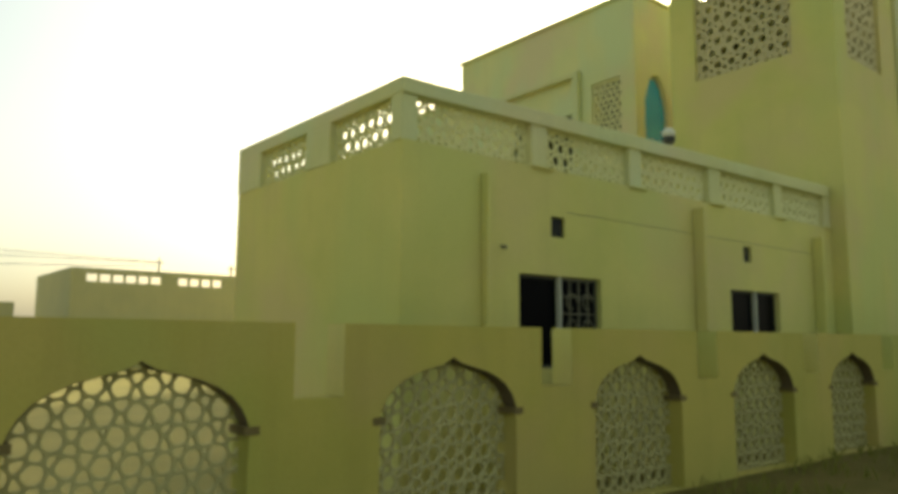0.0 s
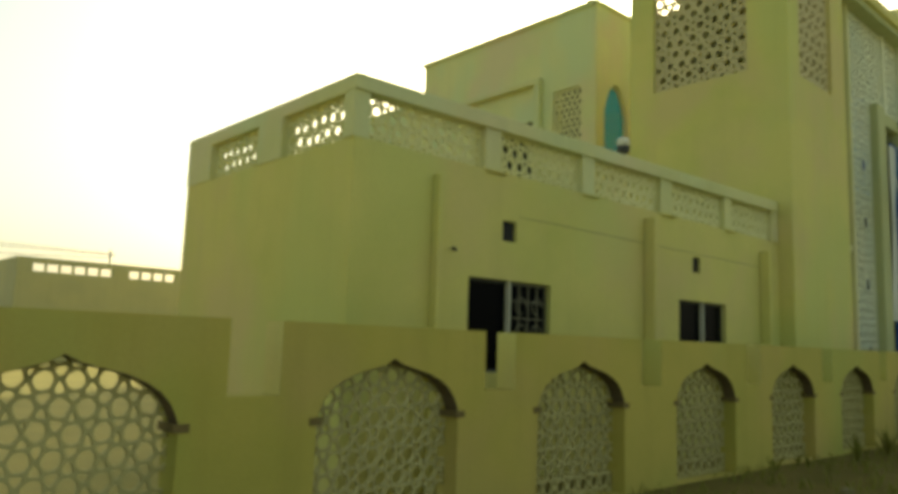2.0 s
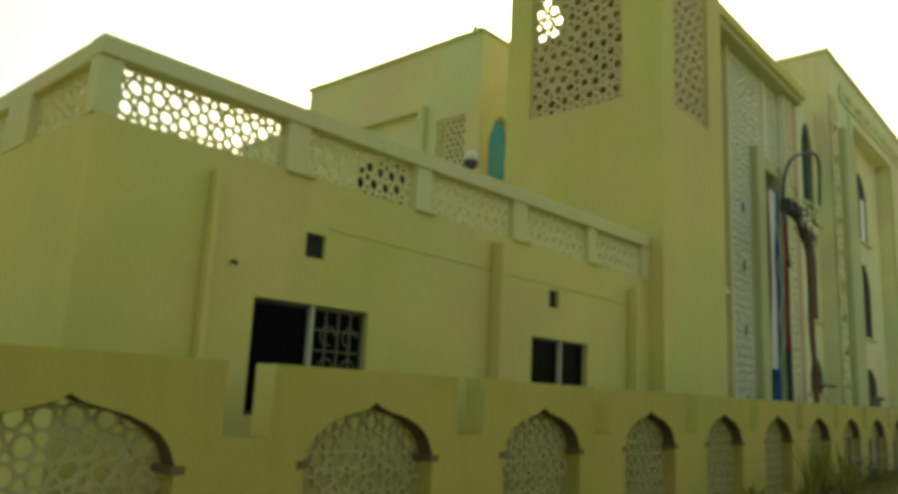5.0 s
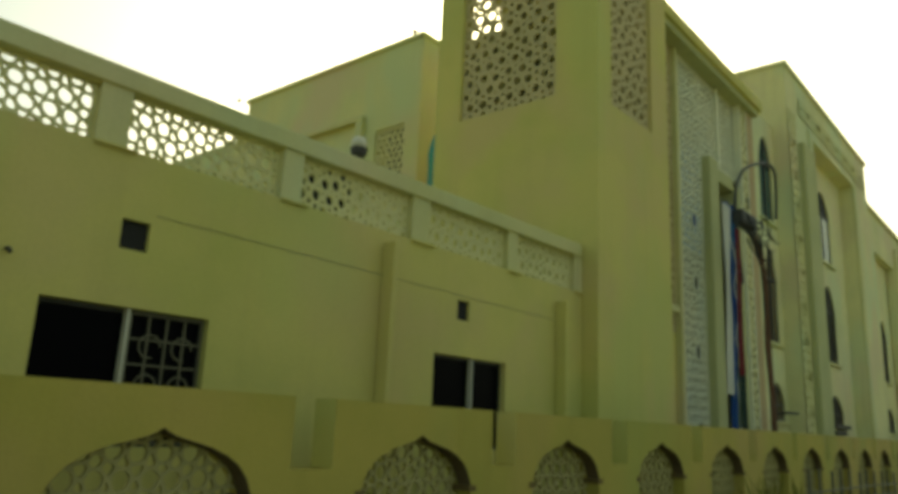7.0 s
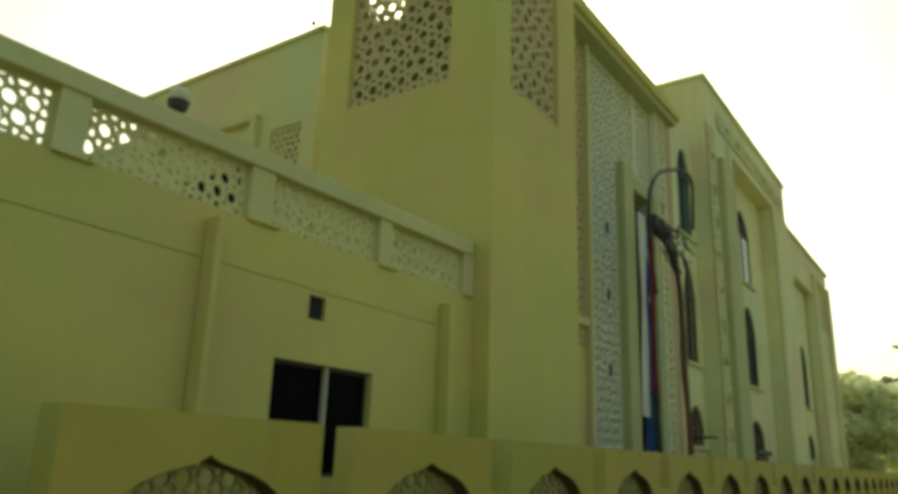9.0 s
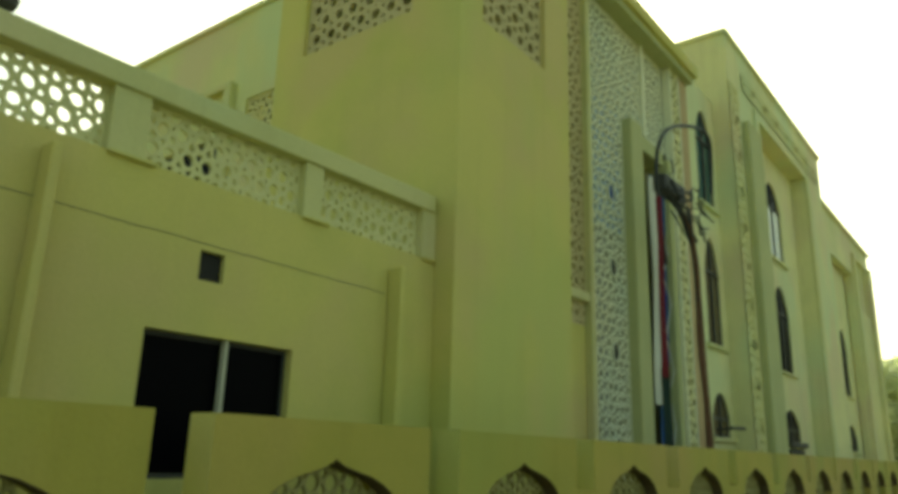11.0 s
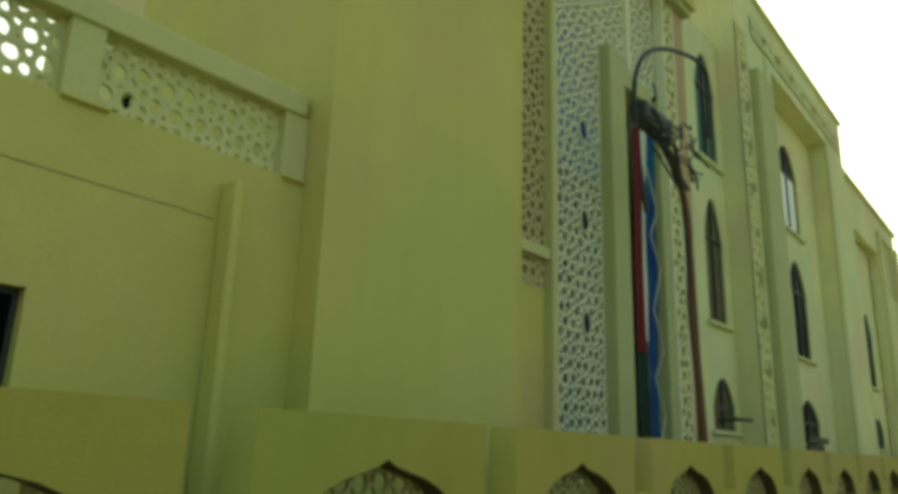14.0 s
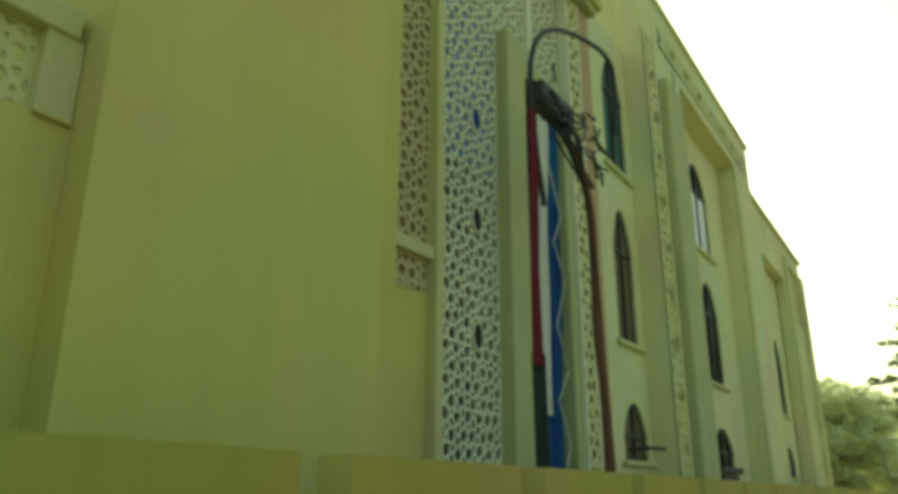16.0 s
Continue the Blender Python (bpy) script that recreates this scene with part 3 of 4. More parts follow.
# Added closed box: keeps sunlight out, near-black colour gives the shade.
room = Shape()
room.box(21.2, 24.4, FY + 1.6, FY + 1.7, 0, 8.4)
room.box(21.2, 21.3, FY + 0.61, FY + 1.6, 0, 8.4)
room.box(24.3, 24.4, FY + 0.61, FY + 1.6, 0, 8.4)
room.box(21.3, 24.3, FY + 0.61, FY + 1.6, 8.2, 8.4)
part("inner_room", room, DARK, portal, "added box that keeps sun out, painted near-black as shade")
part("column", Shape().box(23.36, 23.6, FY - 0.16, FY + 0.49, 0, 8.0, 0.03), PIER, portal)
part("pierced_screen", plain_mesh(lattice(23.62, 24.15, FY - 0.2, FY - 0.16, 0.8, 10.35, 0.25, 0.045, seed=85, jitter=0.2), "pierced_screen", LATTICE), LATTICE, portal, "narrow pierced ornament strip")
part("column", Shape().box(23.62, 24.15, FY - 0.02, FY + 0.13, 0, 10.35), INNER, portal, "backing of the ornament strip, painted near-black for shade")
for a, c in ((23.601, 23.66), (24.11, 24.159)):
    part("edge_strip", Shape().box(a, c, FY - 0.215, FY - 0.021, 0, 10.35), LATTICE_BLUE, portal, "pale vertical edge strip")
part("column", Shape().box(24.16, 24.64, FY - 0.22, FY + 0.13, 0, 10.35, 0.02), BROWN, portal, "brownish plain strip")
part("soffit", Shape().box(18.3, 24.7, 6.42, FY + 0.62, 10.35, 10.5), PIER, portal)
part("cornice", Shape().box(18.0, 24.8, 6.32, FY + 0.8, 10.5, 10.8, 0.03), CREAM, portal)
part("roof", Shape().box(TX1 + 0.02, 27.27, FY + 0.81, 9.6, 10.3, 10.5), CREAM_PALE, portal)
part("wall", Shape().box(TX1 + 0.02, 27.27, 9.61, 9.85, 0, 10.6), CREAM, portal)

# ---- window bay between entrance and main block, and main block ----
main = thing("main_block", "three-storey cream block with pilasters and arched windows", "building")
STOREYS = ((2.12, 2.6, 3.15, 0.86), (4.25, 6.1, 6.95, 0.72), (7.78, 9.6, 10.4, 0.80))
BX = 26.35
hl = []
for z0, spring, apex, half in STOREYS:
    hl.append((z0, pointed(BX, half * 0.72, spring, apex)))
part("wall", Shape().wall(24.65, 27.3, FY, FY + 0.3, 0, 11.0, hl), CREAM_GREY, main)
MX0, MX1, MY, MZ = 27.28, 38.4, 6.35, 13.0
RX0, RX1, RZ = 29.9, 35.6, 11.35
part("wall", Shape().wall(MX0, MX1, MY, FY - 0.003, 0, MZ, [(0, [(RX0, RZ), (RX1, RZ)])]), CREAM_GREY, main)
hl = [(z0, pointed(32.75, half + 0.12, spring, apex)) for z0, spring, apex, half in STOREYS]
part("recess_wall", Shape().wall(RX0 - 0.2, RX1 + 0.2, FY, FY + 0.3, 0, RZ + 0.3, hl), CREAM_GREY, main)
for k, (z0, spring, apex, half) in enumerate(STOREYS):
    arched_window(main, BX, z0, spring, apex, half * 0.72, FY, tint=PANE_BROWN if k < 2 else PANE_TEAL)
    arched_window(main, 32.75, z0, spring, apex, half + 0.12, FY, pale=(0, 1, 2)[k])
part("window_box", Shape().box(31.5, 33.45, FY - 0.26, FY - 0.101, 2.06, 2.2, 0.02).box(31.7, 33.2, FY - 0.2, FY - 0.003, 1.86, 2.0, 0.02), IRON, main, "dark iron ledge below the ground-floor window")
part("bracket_arm", Shape().tube([(26.0, FY + 0.02, 2.3), (26.0, FY - 0.35, 2.33), (26.7, FY - 0.4, 2.34)], 0.035, 6), IRON, main, "dark iron arm beside the window")
# Room shade is painted: one near-black wall behind all windows.
part("room_wall", Shape().box(25.3, 36, FY + 0.9, FY + 0.95, 0, 11), DARK, main, "wall painted near-black as the shade of the rooms")
part("wall", Shape().box(MX0, MX0 + 0.3, FY + 0.302, 9.6, 10.4, MZ), CREAM_GREY, main)
part("wall", Shape().box(MX0, MX0 + 0.3, FY, FY + 0.3, 11.0, MZ), CREAM_GREY, main)
part("roof", Shape().box(MX0 + 0.3, MX1, FY, 13.0, 12.3, 12.5), CREAM_PALE, main)
part("coping", Shape().box(MX0 - 0.06, MX1 + 0.06, MY - 0.08, FY + 0.3, MZ, MZ + 0.16, 0.02), CREAM_GREY, main)
part("coping", Shape().box(MX0 - 0.06, MX0 + 0.36, FY + 0.301, 9.6, MZ, MZ + 0.16, 0.02), CREAM_GREY, main)
part("carved_strip", plain_mesh(lattice(27.3, 28.1, MY - 0.03, MY - 0.002, 0.5, 11.6, 0.30, 0.085, seed=91, jitter=0.2), "carved_strip", CREAM_PALE), CREAM_PALE, main, "carved vertical ornament strip")
part("carved_strip", plain_mesh(lattice(28.6, 38.0, MY - 0.04, MY - 0.002, 11.8, 12.4, 0.36, 0.13, seed=92, jitter=0.2), "carved_strip", CREAM_PALE), CREAM_PALE, main, "carved ornament band")
part("pilaster", Shape().box(28.3, 29.55, MY - 0.2, MY - 0.002, 0, 10.75, 0.03), PIER, main, "grey-green plain pilaster")
part("frame_moulding", Shape().box(29.56, RX0, MY - 0.08, MY - 0.002, 0, RZ + 0.3, 0.02), CREAM_GREY, main)
part("frame_moulding", Shape().box(RX1, RX1 + 0.4, MY - 0.08, MY - 0.002, 0, RZ + 0.3, 0.02), CREAM_PALE, main)
part("frame_moulding", Shape().box(RX0, RX1, MY - 0.08, MY - 0.002, RZ, RZ + 0.3, 0.02), CREAM_GREY, main)

for k in range(9):
    pierced_oval(main, 27.75 + 0.06 * math.sin(k * 2.1), MY - 0.04, 2.4 + 1.02 * k, 0.06 + 0.04 * (k * 7 % 3) / 2, 0.10 + 0.07 * (k * 5 % 4) / 3, CREAM_PALE, LINING)
for k in range(7):
    pierced_oval(main, 29.6 + 1.25 * k, MY - 0.04, 12.1, 0.10 + 0.06 * (k * 5 % 3) / 2, 0.10, CREAM_PALE, LINING)

# ---- end block ----
end = thing("end_block", "lower cream end block with tall narrow windows", "building")
EY, EX0, EX1, EZ = 6.45, MX1 + 0.01, 48.2, 11.3
part("wall", Shape().wall(EX0, EX1, EY, EY + 0.3, 0, EZ, [(0, [(39.6, 9.6), (43.8, 9.6)]), (8.2, [(44.7, 10.6), (47.5, 10.6)])]), CREAM_GREY, end)
hl = [(z0, pointed(42.0, half, spring, apex)) for z0, spring, apex, half in STOREYS[:2]]
part("recess_wall", Shape().wall(39.4, 44.0, EY + 0.35, EY + 0.6, 0, 9.9, hl), CREAM_GREY, end)
for z0, spring, apex, half in STOREYS[:2]:
    arched_window(end, 42.0, z0, spring, apex, half, EY + 0.35)
part("panel", Shape().box(44.6, 47.6, EY + 0.16, EY + 0.21, 8.1, 10.7), CREAM_PALE, end, "pale recessed wall panel")
# near-black wall again, its colour standing for unlit rooms
part("room_wall", Shape().box(39.4, 47, EY + 1.0, EY + 1.05, 0, 10), DARK, end, "wall painted near-black as the shade of the rooms")
part("wall", Shape().box(EX1 - 0.3, EX1, EY + 0.3, 14, 0, EZ), CREAM_GREY, end)
for a, c in ((44.0, 44.3), (47.52, 47.7), (47.82, 48.25)):
    part("pilaster", Shape().box(a, c, EY - 0.14, EY - 0.002, 0, 10.6, 0.02), CREAM_GREY, end)
part("coping", Shape().box(EX0, EX1 + 0.1, EY - 0.12, EY + 0.3, EZ, EZ + 0.16, 0.02), CREAM_GREY, end)
part("roof", Shape().box(EX0, EX1 - 0.3, EY + 0.3, 14, 10.6, 10.8), CREAM_PALE, end)

# ---- rear block ----
rear = thing("rear_block", "cream rear block with a blue arched window above the roof terrace", "building")
blue_prof = pointed(19.0, 0.58, 8.7, 9.6)
part("wall", Shape().wall(18.0, 27.0, 13.05, 13.35, 0, 11.88, [(7.2, blue_prof)]), REAR, rear)
s = Shape().wall(13.35, 20.95, 0, 0.3, 0, 11.88, [(7.8, [(13.6, 9.5), (14.7, 9.5)]), (6.9, [(15.5, 8.75), (18.2, 8.75)])])
s.v = [(18.0 + p[1], p[0], p[2]) for p in s.v]
part("wall", s, REAR, rear)
part("wall", Shape().box(18.3, 30, 20.65, 20.95, 0, 11.88), REAR, rear)
part("wall", Shape().box(18.0, 18.3, 20.96, 25.0, 0, 10.5), REAR, rear)
part("wall", Shape().box(18.0, 18.3, 25.005, 30, 0, 9.4), REAR, rear)
part("coping", Shape().box(17.95, 18.35, 25.01, 30, 9.4, 9.56, 0.02), REAR, rear)
part("coping", Shape().box(17.95, 18.35, 21.03, 25.05, 10.5, 10.66, 0.02), REAR, rear)
part("wall", Shape().box(18.31, 30, 29.7, 30, 0, 9.4), REAR, rear)
part("roof", Shape().box(18.31, 30, 20.96, 29.69, 9.1, 9.3), CREAM_PALE, rear)
part("roof", Shape().box(18.3, 30, 13.35, 20.65, 11.3, 11.5), CREAM_PALE, rear)
part("coping", Shape().box(17.93, 18.32, 13.0, 21.02, 11.88, 12.04, 0.02), REAR, rear)
part("coping", Shape().box(18.321, 27.0, 13.0, 13.36, 11.88, 12.04, 0.02), REAR, rear)
w = part("window", Shape().wall(18.41, 19.59, 13.15, 13.2, 7.2, 9.65, [(7.27, pointed(19.0, 0.52, 8.65, 9.5))]), WHITE, rear, "blue-glazed pointed window")
part("pane", Shape().box(18.45, 19.55, 13.17, 13.18, 7.2, 9.55), PANE_BLUE, w, "blue glass")
s = lattice(13.6, 14.7, 0.06, 0.1, 7.8, 9.5, 0.2, 0.035, seed=95)
s.v = [(18.0 + p[1], p[0], p[2]) for p in s.v]
part("pierced_screen", plain_mesh(s, "pierced_screen", LATTICE), LATTICE, rear)
# near-black wall paints the shade behind the rear screen
part("room_wall", Shape().box(18.8, 18.85, 13.4, 15, 7.5, 9.8), DARK, rear)
part("terrace_door", Shape().box(18.14, 18.18, 15.45, 18.25, 6.85, 8.8), PANE, rear, "dark glazed terrace opening")
part("hood_moulding", Shape().box(17.8, 17.998, 15.1, 19.6, 9.86, 10.03, 0.02), CREAM_PALE, rear)
part("hood_moulding", Shape().box(17.8, 17.998, 15.1, 15.35, 6.5, 9.855, 0.02), CREAM_PALE, rear)

# ---- rooftop fittings ----
lamp = thing("globe_lamp", "opal globe lamp on a black cup on the parapet coping", "lamp", (10.02, WY + 0.1, 4.525))
part("stem", Shape().tube([(0, 0, 0), (0, 0, 0.12)], 0.03, 8), IRON, lamp)
part("cup", Shape().tube([(0, 0, 0.08), (0, 0, 0.12), (0, 0, 0.19)], [0.04, 0.09, 0.105], 14), IRON, lamp)
part("globe", Shape().tube([(0, 0, 0.17 + 0.085 * (1 - math.cos(a * 0.314))) for a in range(1, 10)], [0.088 * math.sin(a * 0.314) + 0.01 for a in range(1, 10)], 18), GLOBE, lamp, "opal white globe")
for y in (13.06, 20.96):
    br = thing("bracket_lamp", "small dark lamp on a bracket at the roof corner", "lamp", (17.94, y, 11.92), group="roof corner lamps")
    part("arm", Shape().tube([(0.0, 0, -0.08), (-0.15, 0, 0.02), (-0.32, 0, 0.0)], 0.018, 6), IRON, br)
    part("lamp_head", Shape().tube([(-0.32, 0, 0.03), (-0.34, 0, -0.06), (-0.36, 0, -0.12)], [0.03, 0.08, 0.05], 10), IRON, br)

# ---- hanging cloths and cables at the entrance ----


def cloth(name, label, mat, x, y, width, z0, z1, wob, seed):
    s = Shape()
    n, k = 36, 6
    grid = []
    for i in range(n + 1):
        z = z1 + (z0 - z1) * i / n
        row = []
        for j in range(k + 1):
            u = j / k - 0.5
            w = width * (0.75 + 0.3 * noise.noise(Vector((seed, z * 0.5, 2))))
            row.append((x + u * w + wob * noise.noise(Vector((seed * 3.1, z * 0.45, 0))), y + 0.05 * math.sin(j * 1.9 + seed + z * 0.4), z))
        grid.append(row)
    for a, c in zip(grid, grid[1:]):
        for j in range(k):
            s.face(a[j], a[j + 1], c[j + 1], c[j])
            s.face(*[(p[0], p[1] + 0.006, p[2]) for p in (c[j], c[j + 1], a[j + 1], a[j])])
    return lone(name, s, mat, label, "cloth", group="cloths hanging at the entrance")


CY = FY - 0.02
cloth("hanging_cloth", "dark red cloth strip hanging from the cable bundle", CLOTH_RED, 19.93, FY - 1.24, 0.18, 2.85, 5.9, 0.06, 1)
cloth("hanging_cloth", "blackish green cloth hanging below the red strip", DARK_CLOTH, 20.0, FY - 1.2, 0.3, 0.02, 3.0, 0.04, 6)
cloth("hanging_cloth", "off-white cloth strip hanging in the entrance opening", CLOTH_WHITE, 22.46, CY - 0.1, 0.66, 2.6, 7.3, 0.16, 2)
cloth("hanging_cloth", "deep blue patterned cloth hanging in the entrance opening", CLOTH_BLUE, 22.92, CY + 0.0, 0.85, 0.8, 7.45, 0.1, 3)
cloth("hanging_cloth", "faded teal cloth hanging in the entrance opening", CLOTH_TEAL, 23.24, CY + 0.1, 0.3, 0.8, 7.4, 0.06, 4)
rope = Shape()
rope.tube([(23.0 + (0.26 if k % 2 else -0.24) * (0.7 + 0.3 * math.sin(k * 2.7)), CY - 0.09, 6.5 - 0.62 * k - 0.1 * math.sin(k * 1.7)) for k in range(10)], 0.015, 6)
lone("rope", rope, CLOTH_WHITE, "white cord zigzagging over the blue cloth", "rope")


def cable(label, pts, r, mat=None):
    s = Shape()
    fine = []
    P = [Vector(p) for p in pts]
    for i in range(len(P) - 1):
        a, b, c, d = P[max(i - 1, 0)], P[i], P[i + 1], P[min(i + 2, len(P) - 1)]
        for t in range(6):
            u = t / 6
            fine.append(0.5 * ((2 * b) + (c - a) * u + (2 * a - 5 * b + 4 * c - d) * u * u + (3 * b - a - 3 * c + d) * u ** 3))
    fine.append(P[-1])
    s.tube(fine, r, 7)
    return lone("cable", s, mat or CABLE, label, "cable", group="cables at the entrance")


KY = FY - 1.2  # the bundle hangs clear of the facade
cable("thick black cable looping over the entrance", [(20.29, KY, 4.79), (20.13, KY, 5.42), (20.02, KY, 6.22), (20.11, KY, 6.78), (20.45, KY, 7.26), (21.01, KY, 7.62), (21.80, KY, 7.93), (22.60, KY, 8.14), (23.00, KY, 8.06), (23.05, KY, 7.65), (22.92, KY, 6.85)], 0.036)
cable("black cable sagging across the entrance opening", [(20.09, KY, 6.38), (20.52, KY, 6.10), (21.16, KY, 5.90), (21.88, KY, 5.58)], 0.028)
cable("dark cable hanging beside the ornament strip", [(20.85, KY, 6.06), (21.32, KY, 5.74), (21.68, KY, 5.18), (21.73, KY, 3.51), (21.88, KY, 2.22), (22.01, KY, 0.02)], 0.04)
cable("dark brown cable hanging beside the ornament strip", [(21.01, KY - 0.03, 6.02), (21.48, KY - 0.05, 5.58), (21.66, KY - 0.05, 4.79), (21.77, KY - 0.04, 3.19), (21.85, KY - 0.05, 1.91), (21.94, KY - 0.04, 0.02)], 0.035, CABLE_BROWN)
cable("reddish-brown cable hanging beside the ornament strip", [(21.16, KY, 5.98), (21.52, KY, 5.66), (21.73, KY - 0.02, 4.94), (21.71, KY, 3.66), (21.80, KY - 0.02, 2.39), (21.80, KY, 0.02)], 0.05, CABLE_BROWN)
junction = thing("junction_box", "dark tangled cable junction box hung in the cable bundle", "fixture", (20.73, FY - 1.22, 6.18))
part("box", Shape().box(-0.6, 0.36, -0.10, 0.14, -0.09, 0.22, 0.03), IRON, junction)
rng = random.Random(5)
for i in range(26):
    a = Vector((rng.uniform(-0.7, 1.0), -0.12, rng.uniform(-0.45, 0.35)))
    b = a + Vector((rng.uniform(-0.2, 0.8), rng.uniform(-0.1, 0.1), rng.uniform(-0.6, 0.3)))
    part("wire", Shape().tube([a, (a + b) / 2 + Vector((0, -0.05, -0.1)), b], 0.016, 6), CABLE, junction)

# ---- distant building behind the wing, with poles and wires ----
far = thing("distant_building", "low flat-roofed building with a row of bright openings", "building")
FB = 45.0
opens = [(4.8, [(a, 5.24), (a + 0.62, 5.24)]) for a in (11.1, 11.8, 12.5, 13.2, 13.9, 14.6, 16.2, 16.9, 17.6, 18.3)]
part("wall", Shape().wall(10.3, 24, FB, FB + 0.3, 0, 5.55, opens), FAR_WALL, far)
part("wall", Shape().box(10.3, 10.6, FB + 0.3, FB + 9.0, 0, 5.55), FAR_WALL, far)
part("roof", Shape().box(10.6, 24, FB + 0.3, FB + 9.0, 4.55, 4.75), FAR_WALL, far)
low = thing("distant_wall", "low distant wall with flat top", "wall")
part("wall", Shape().box(-30, 8.0, 47, 47.4, 0, 3.6), FAR_WALL, low)
for x, z in ((15.06, 6.35), (19.5, 6.25)):
    p = thing("utility_pole", "thin dark roof pole with short cross arm", "pole", (x, FB + 0.15, 0))
    part("mast", Shape().tube([(0, 0, 5.5), (0, 0, z)], 0.05, 8), IRON, p)
    part("cross_arm", Shape().tube([(-0.22, 0, z - 0.25), (0.22, 0, z - 0.25)], 0.04, 6), IRON, p)
street = thing("street_pole", "tall concrete street pole carrying overhead wires", "pole", (-24, 47, 0))
part("mast", Shape().tube([(0, 0, 0), (0, 0, 9.0)], [0.16, 0.1], 10), STONE, street)
part("cross_arm", Shape().tube([(0, -0.6, 8.2), (0, 0.6, 8.2)], 0.06, 6), IRON, street)
for k, (za, zb) in enumerate(((6.12, 8.2), (6.1, 7.0), (5.9, 5.6))):
    s = Shape()
    s.tube([(15.06 + (-24 - 15.06) * i / 12, FB + 0.15 + 1.85 * i / 12, za + (zb - za) * i / 12 - 0.5 * math.sin(math.pi * i / 12)) for i in range(13)], 0.018, 5)
    lone("overhead_wire", s, CABLE, "thin sagging overhead wire", "wire", group="overhead wires")

# ---- trees ----


def leaf_cloud(s, rng, centre, radius, count, size, flat):
    for _ in range(count):
        d = Vector((rng.gauss(0, 1), rng.gauss(0, 1), rng.gauss(0, flat)))
        d = d.normalized() * radius * rng.random() ** 0.5
        d.z *= flat
        p = Vector(centre) + d
        u = Vector((rng.gauss(0, 1), rng.gauss(0, 1), rng.gauss(0, 0.5))).normalized()
        w = u.orthogonal().normalized()
        w.rotate(Matrix.Rotation(rng.random() * 6.28, 3, u))
        a = size * rng.uniform(0.6, 1.3)
        s.face(p - u * a, p - w * a * 0.4, p + u * a, p + w * a * 0.4)


def tree(x, y, height, spread, seed, leaf, clumps, per, label, lowest=0.35, mat=None, clump=(0.18, 0.34), flat=0.7):
    rng = random.Random(seed)
    t = thing("tree", label, "tree", (x, y, 0), group="trees beyond the building")
    trunk = Shape()
    top = height * 0.6
    pts = [(0.15 * math.sin(i), 0.12 * math.cos(i * 1.3), top * i / 5) for i in range(6)]
    trunk.tube(pts, [height * 0.03 * (1 - 0.13 * i) for i in range(6)], 9)
    crown = Shape()
    for k in range(clumps):
        a = rng.random() * 6.28
        r = spread * rng.random() ** 0.6
        z = height * (lowest + (0.96 - lowest) * rng.random() ** 0.8)
        r *= 1.0 - 0.55 * abs((z / height - 0.6) / 0.45)
        c = Vector((r * math.cos(a), r * math.sin(a), z))
        if k % 3 == 0:
            b = Vector(pts[rng.randrange(2, 6)])
            trunk.tube([b, (b + c) / 2 + Vector((0, 0, 0.25)), c], [height * 0.012, height * 0.008, height * 0.004], 6)
        leaf_cloud(crown, rng, c, spread * rng.uniform(*clump), per, leaf, flat)
    part("trunk", trunk, BARK, t)
    part("crown", plain_mesh(crown, "crown", mat or LEAF), LEAF, t)
    return t


tree(51.2, 0.1, 10.4, 4.7, 3, 0.2, 80, 46, "sparse leafy tree with drooping branches by the road", 0.34, None, (0.09, 0.19), 0.4)
# far trees, with haze painted into their leaves
for k, (x, y, h) in enumerate(((66, 9, 8.5), (74, 3, 8.0), (83, 13, 10.0), (92, 6, 9.5), (98, -3, 10.0), (78, 21, 11), (110, 10, 12), (64, 16, 9))):
    tree(x, y, h, h * 0.55, 20 + k, 0.36, 70, 150, "full green tree beyond the boundary wall, leaves paled for haze", 0.12, HAZE_LEAF)

# ---- weeds, plants, fence posts and debris at the foot of the wall ----
rng = random.Random(9)
s = Shape()
for i in range(5200):
    x = rng.uniform(-6, 34)
    f = rng.random()
    y = bed_edge(x) + (4.95 - bed_edge(x)) * f
    if noise.noise(Vector((x * 0.7, y * 0.9, 3))) < -0.05:
        continue
    z = bed_z(x, f) - 0.02
    h = rng.uniform(0.06, 0.22)
    a = rng.random() * 6.28
    lean = Vector((math.cos(a), math.sin(a), 0)) * h * rng.uniform(0.2, 0.8)
    side = Vector((-math.sin(a), math.cos(a), 0)) * 0.012
    p = Vector((x, y, z))
    s.face(p - side, p + side, p + lean * 0.5 + Vector((0, 0, h * 0.7)) + side * 0.6, p + lean + Vector((0, 0, h)))
weeds = new("weeds", plain_mesh(s, "weeds", WEED))
tagged(weeds, "low dry green weeds over dark soil", "weeds", kind="stuff")


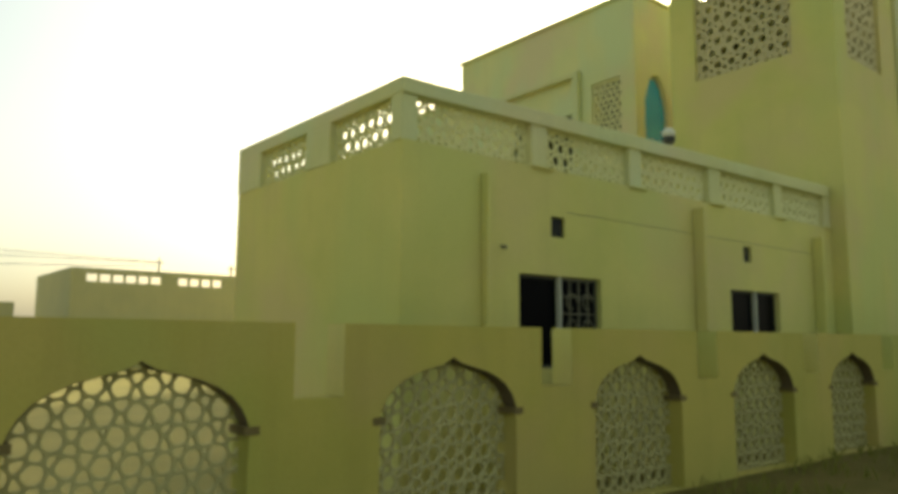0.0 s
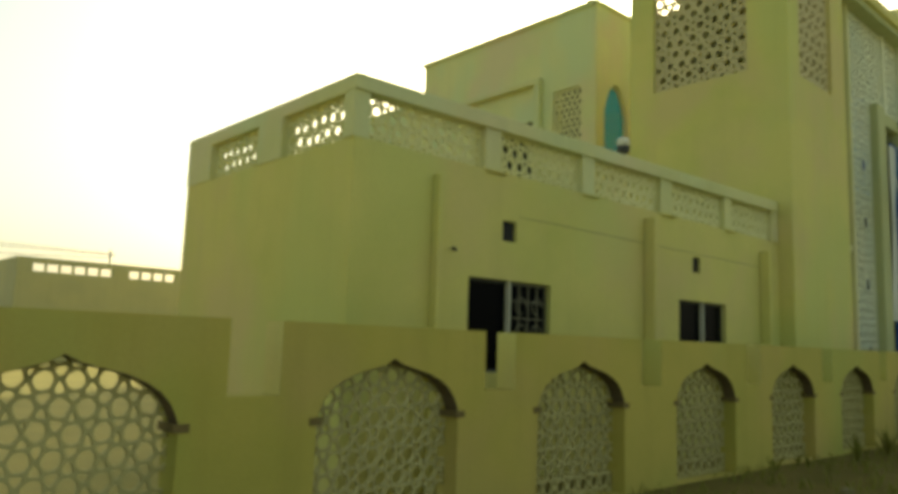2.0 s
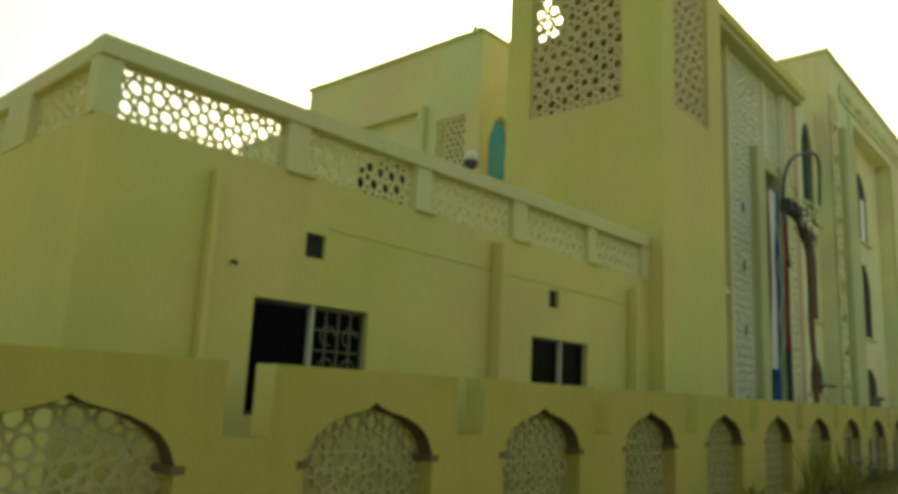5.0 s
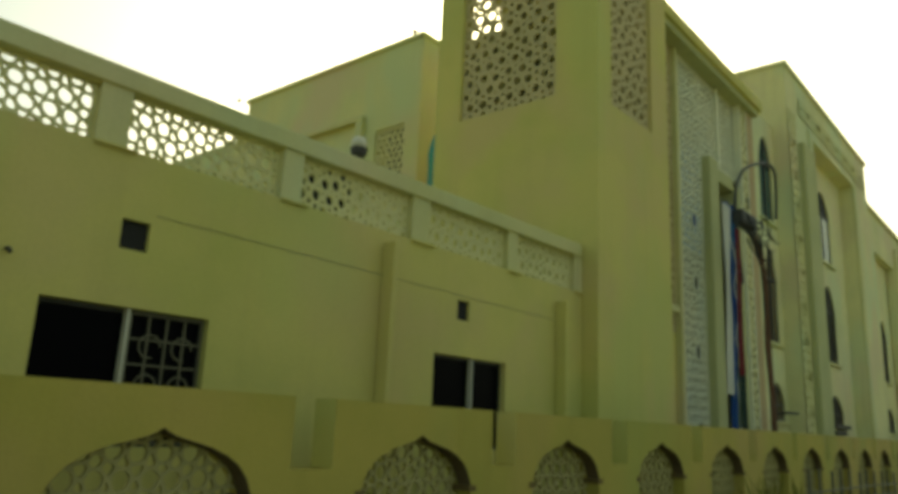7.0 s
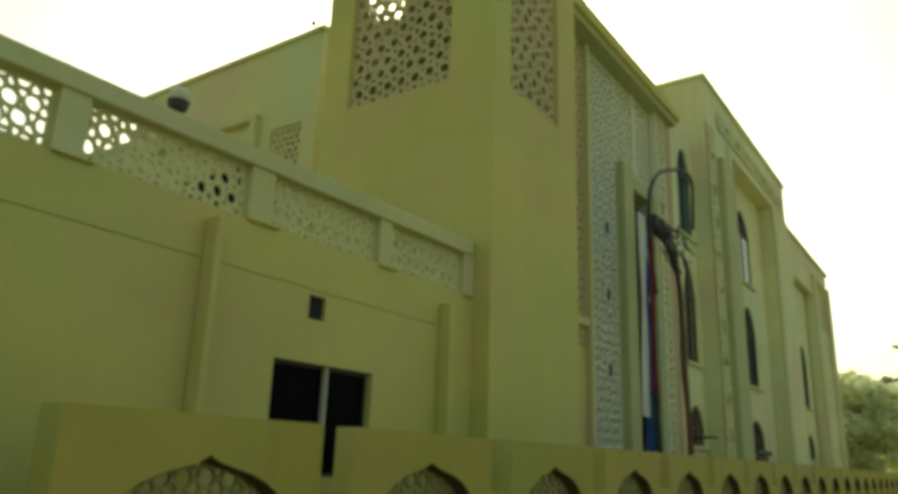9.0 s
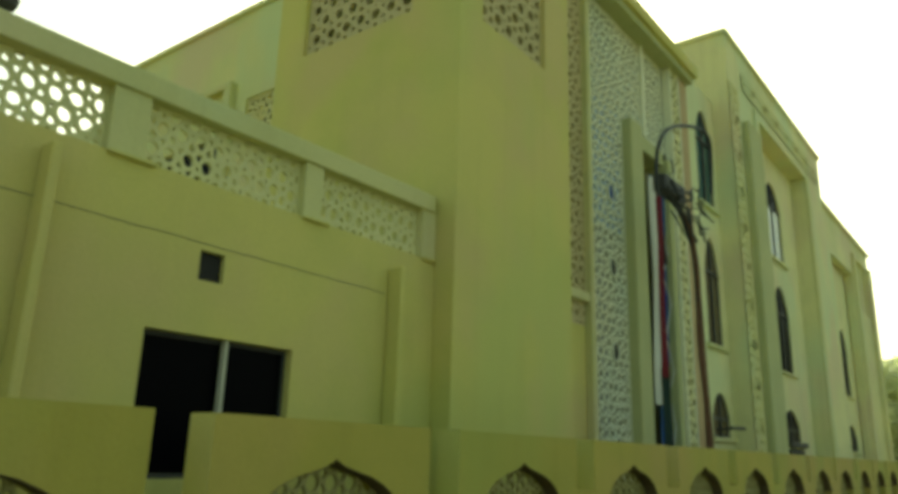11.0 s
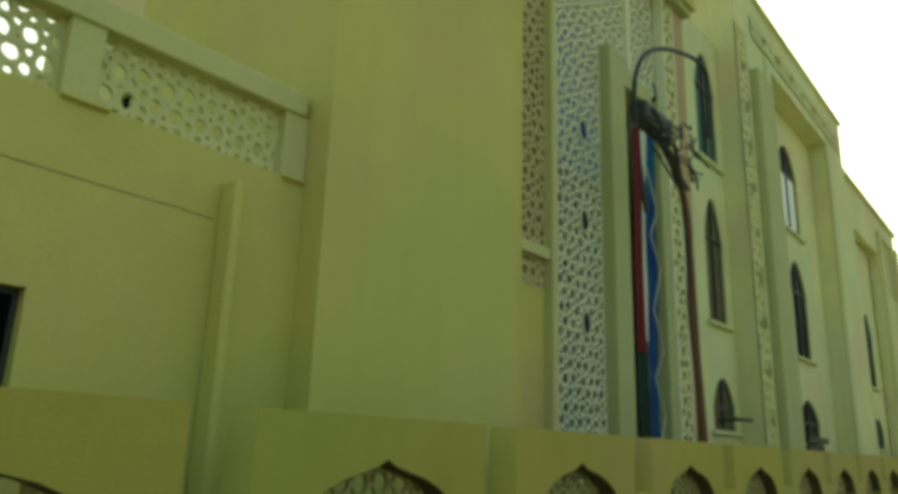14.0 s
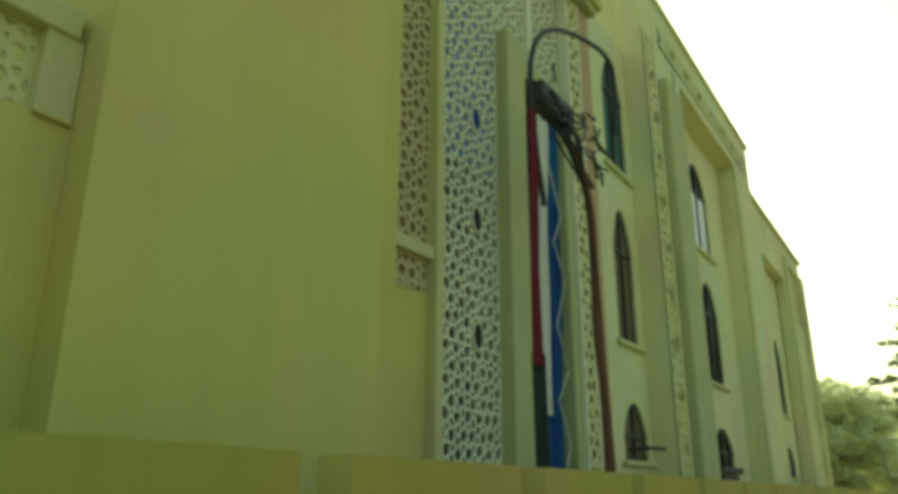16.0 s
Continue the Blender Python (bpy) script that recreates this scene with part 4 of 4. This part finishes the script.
def spiky_plant(x, y, h, seed):
    r = random.Random(seed)
    t = thing("spiky_plant", "dark spiky shrub at the foot of the wall", "plant", (x, y, 0.05), group="shrubs by the wall")
    sh = Shape()
    for k in range(26):
        a = r.random() * 6.28
        l = h * r.uniform(0.6, 1.5)
        d = Vector((math.cos(a), math.sin(a), 0)) * l * r.uniform(0.15, 0.7)
        side = Vector((-math.sin(a), math.cos(a), 0)) * 0.022
        mid = d * 0.45 + Vector((0, 0, l * 0.6))
        sh.face(-side, side, mid + side, mid - side)
        sh.face(mid - side, mid + side, d + Vector((0, 0, l)))
    part("leaves", plain_mesh(sh, "leaves", WEED), WEED, t)


for k, (x, y, h) in enumerate(((15.2, 3.9, 0.5), (16.1, 4.1, 0.75), (16.6, 3.7, 0.6), (17.4, 4.3, 0.8), (18.3, 4.2, 0.7), (14.3, 4.4, 0.35), (13.2, 4.5, 0.3), (20.1, 4.5, 0.5), (22.5, 4.6, 0.5))):
    spiky_plant(x, y, h, 40 + k)
fence = thing("post_fence", "thin grey posts with a low rail along the bed", "fence")
for k in range(13):
    x = 20.6 + 0.84 * k + 0.1 * math.sin(k * 4.1)
    part("post", Shape().tube([(x, 4.62, 0.0), (x + 0.02, 4.62, 1.08 - 0.022 * (x - 21) + 0.03 * math.sin(k * 2.3))], 0.03, 7), GRILLE, fence)
for z in (0.64, 0.4):
    part("rail", Shape().tube([(20.4, 4.6, z), (25, 4.6, z - 0.01), (31.0, 4.6, z - 0.06)], 0.022, 6), GRILLE, fence)
for k in range(8):
    x = rng.uniform(9, 19)
    y = bed_edge(x) + rng.uniform(0.2, 1.4)
    r = rng.uniform(0.03, 0.08)
    bm = bmesh.new()
    bmesh.ops.create_icosphere(bm, subdivisions=2, radius=r)
    for v in bm.verts:
        v.co *= 1 + 0.35 * noise.noise(v.co * 9 + Vector((k, 0, 0)))
        v.co.z *= 0.6
    me = bpy.data.meshes.new("stone")
    bm.to_mesh(me)
    bm.free()
    me.materials.append(STONE)
    st = new("stone", me)
    st.location = (x, y, bed_z(x, (y - bed_edge(x)) / (5 - bed_edge(x))) + r * 0.2)
    tagged(st, "rough broken stone lying in the soil", "stone", group="stones in the bed")
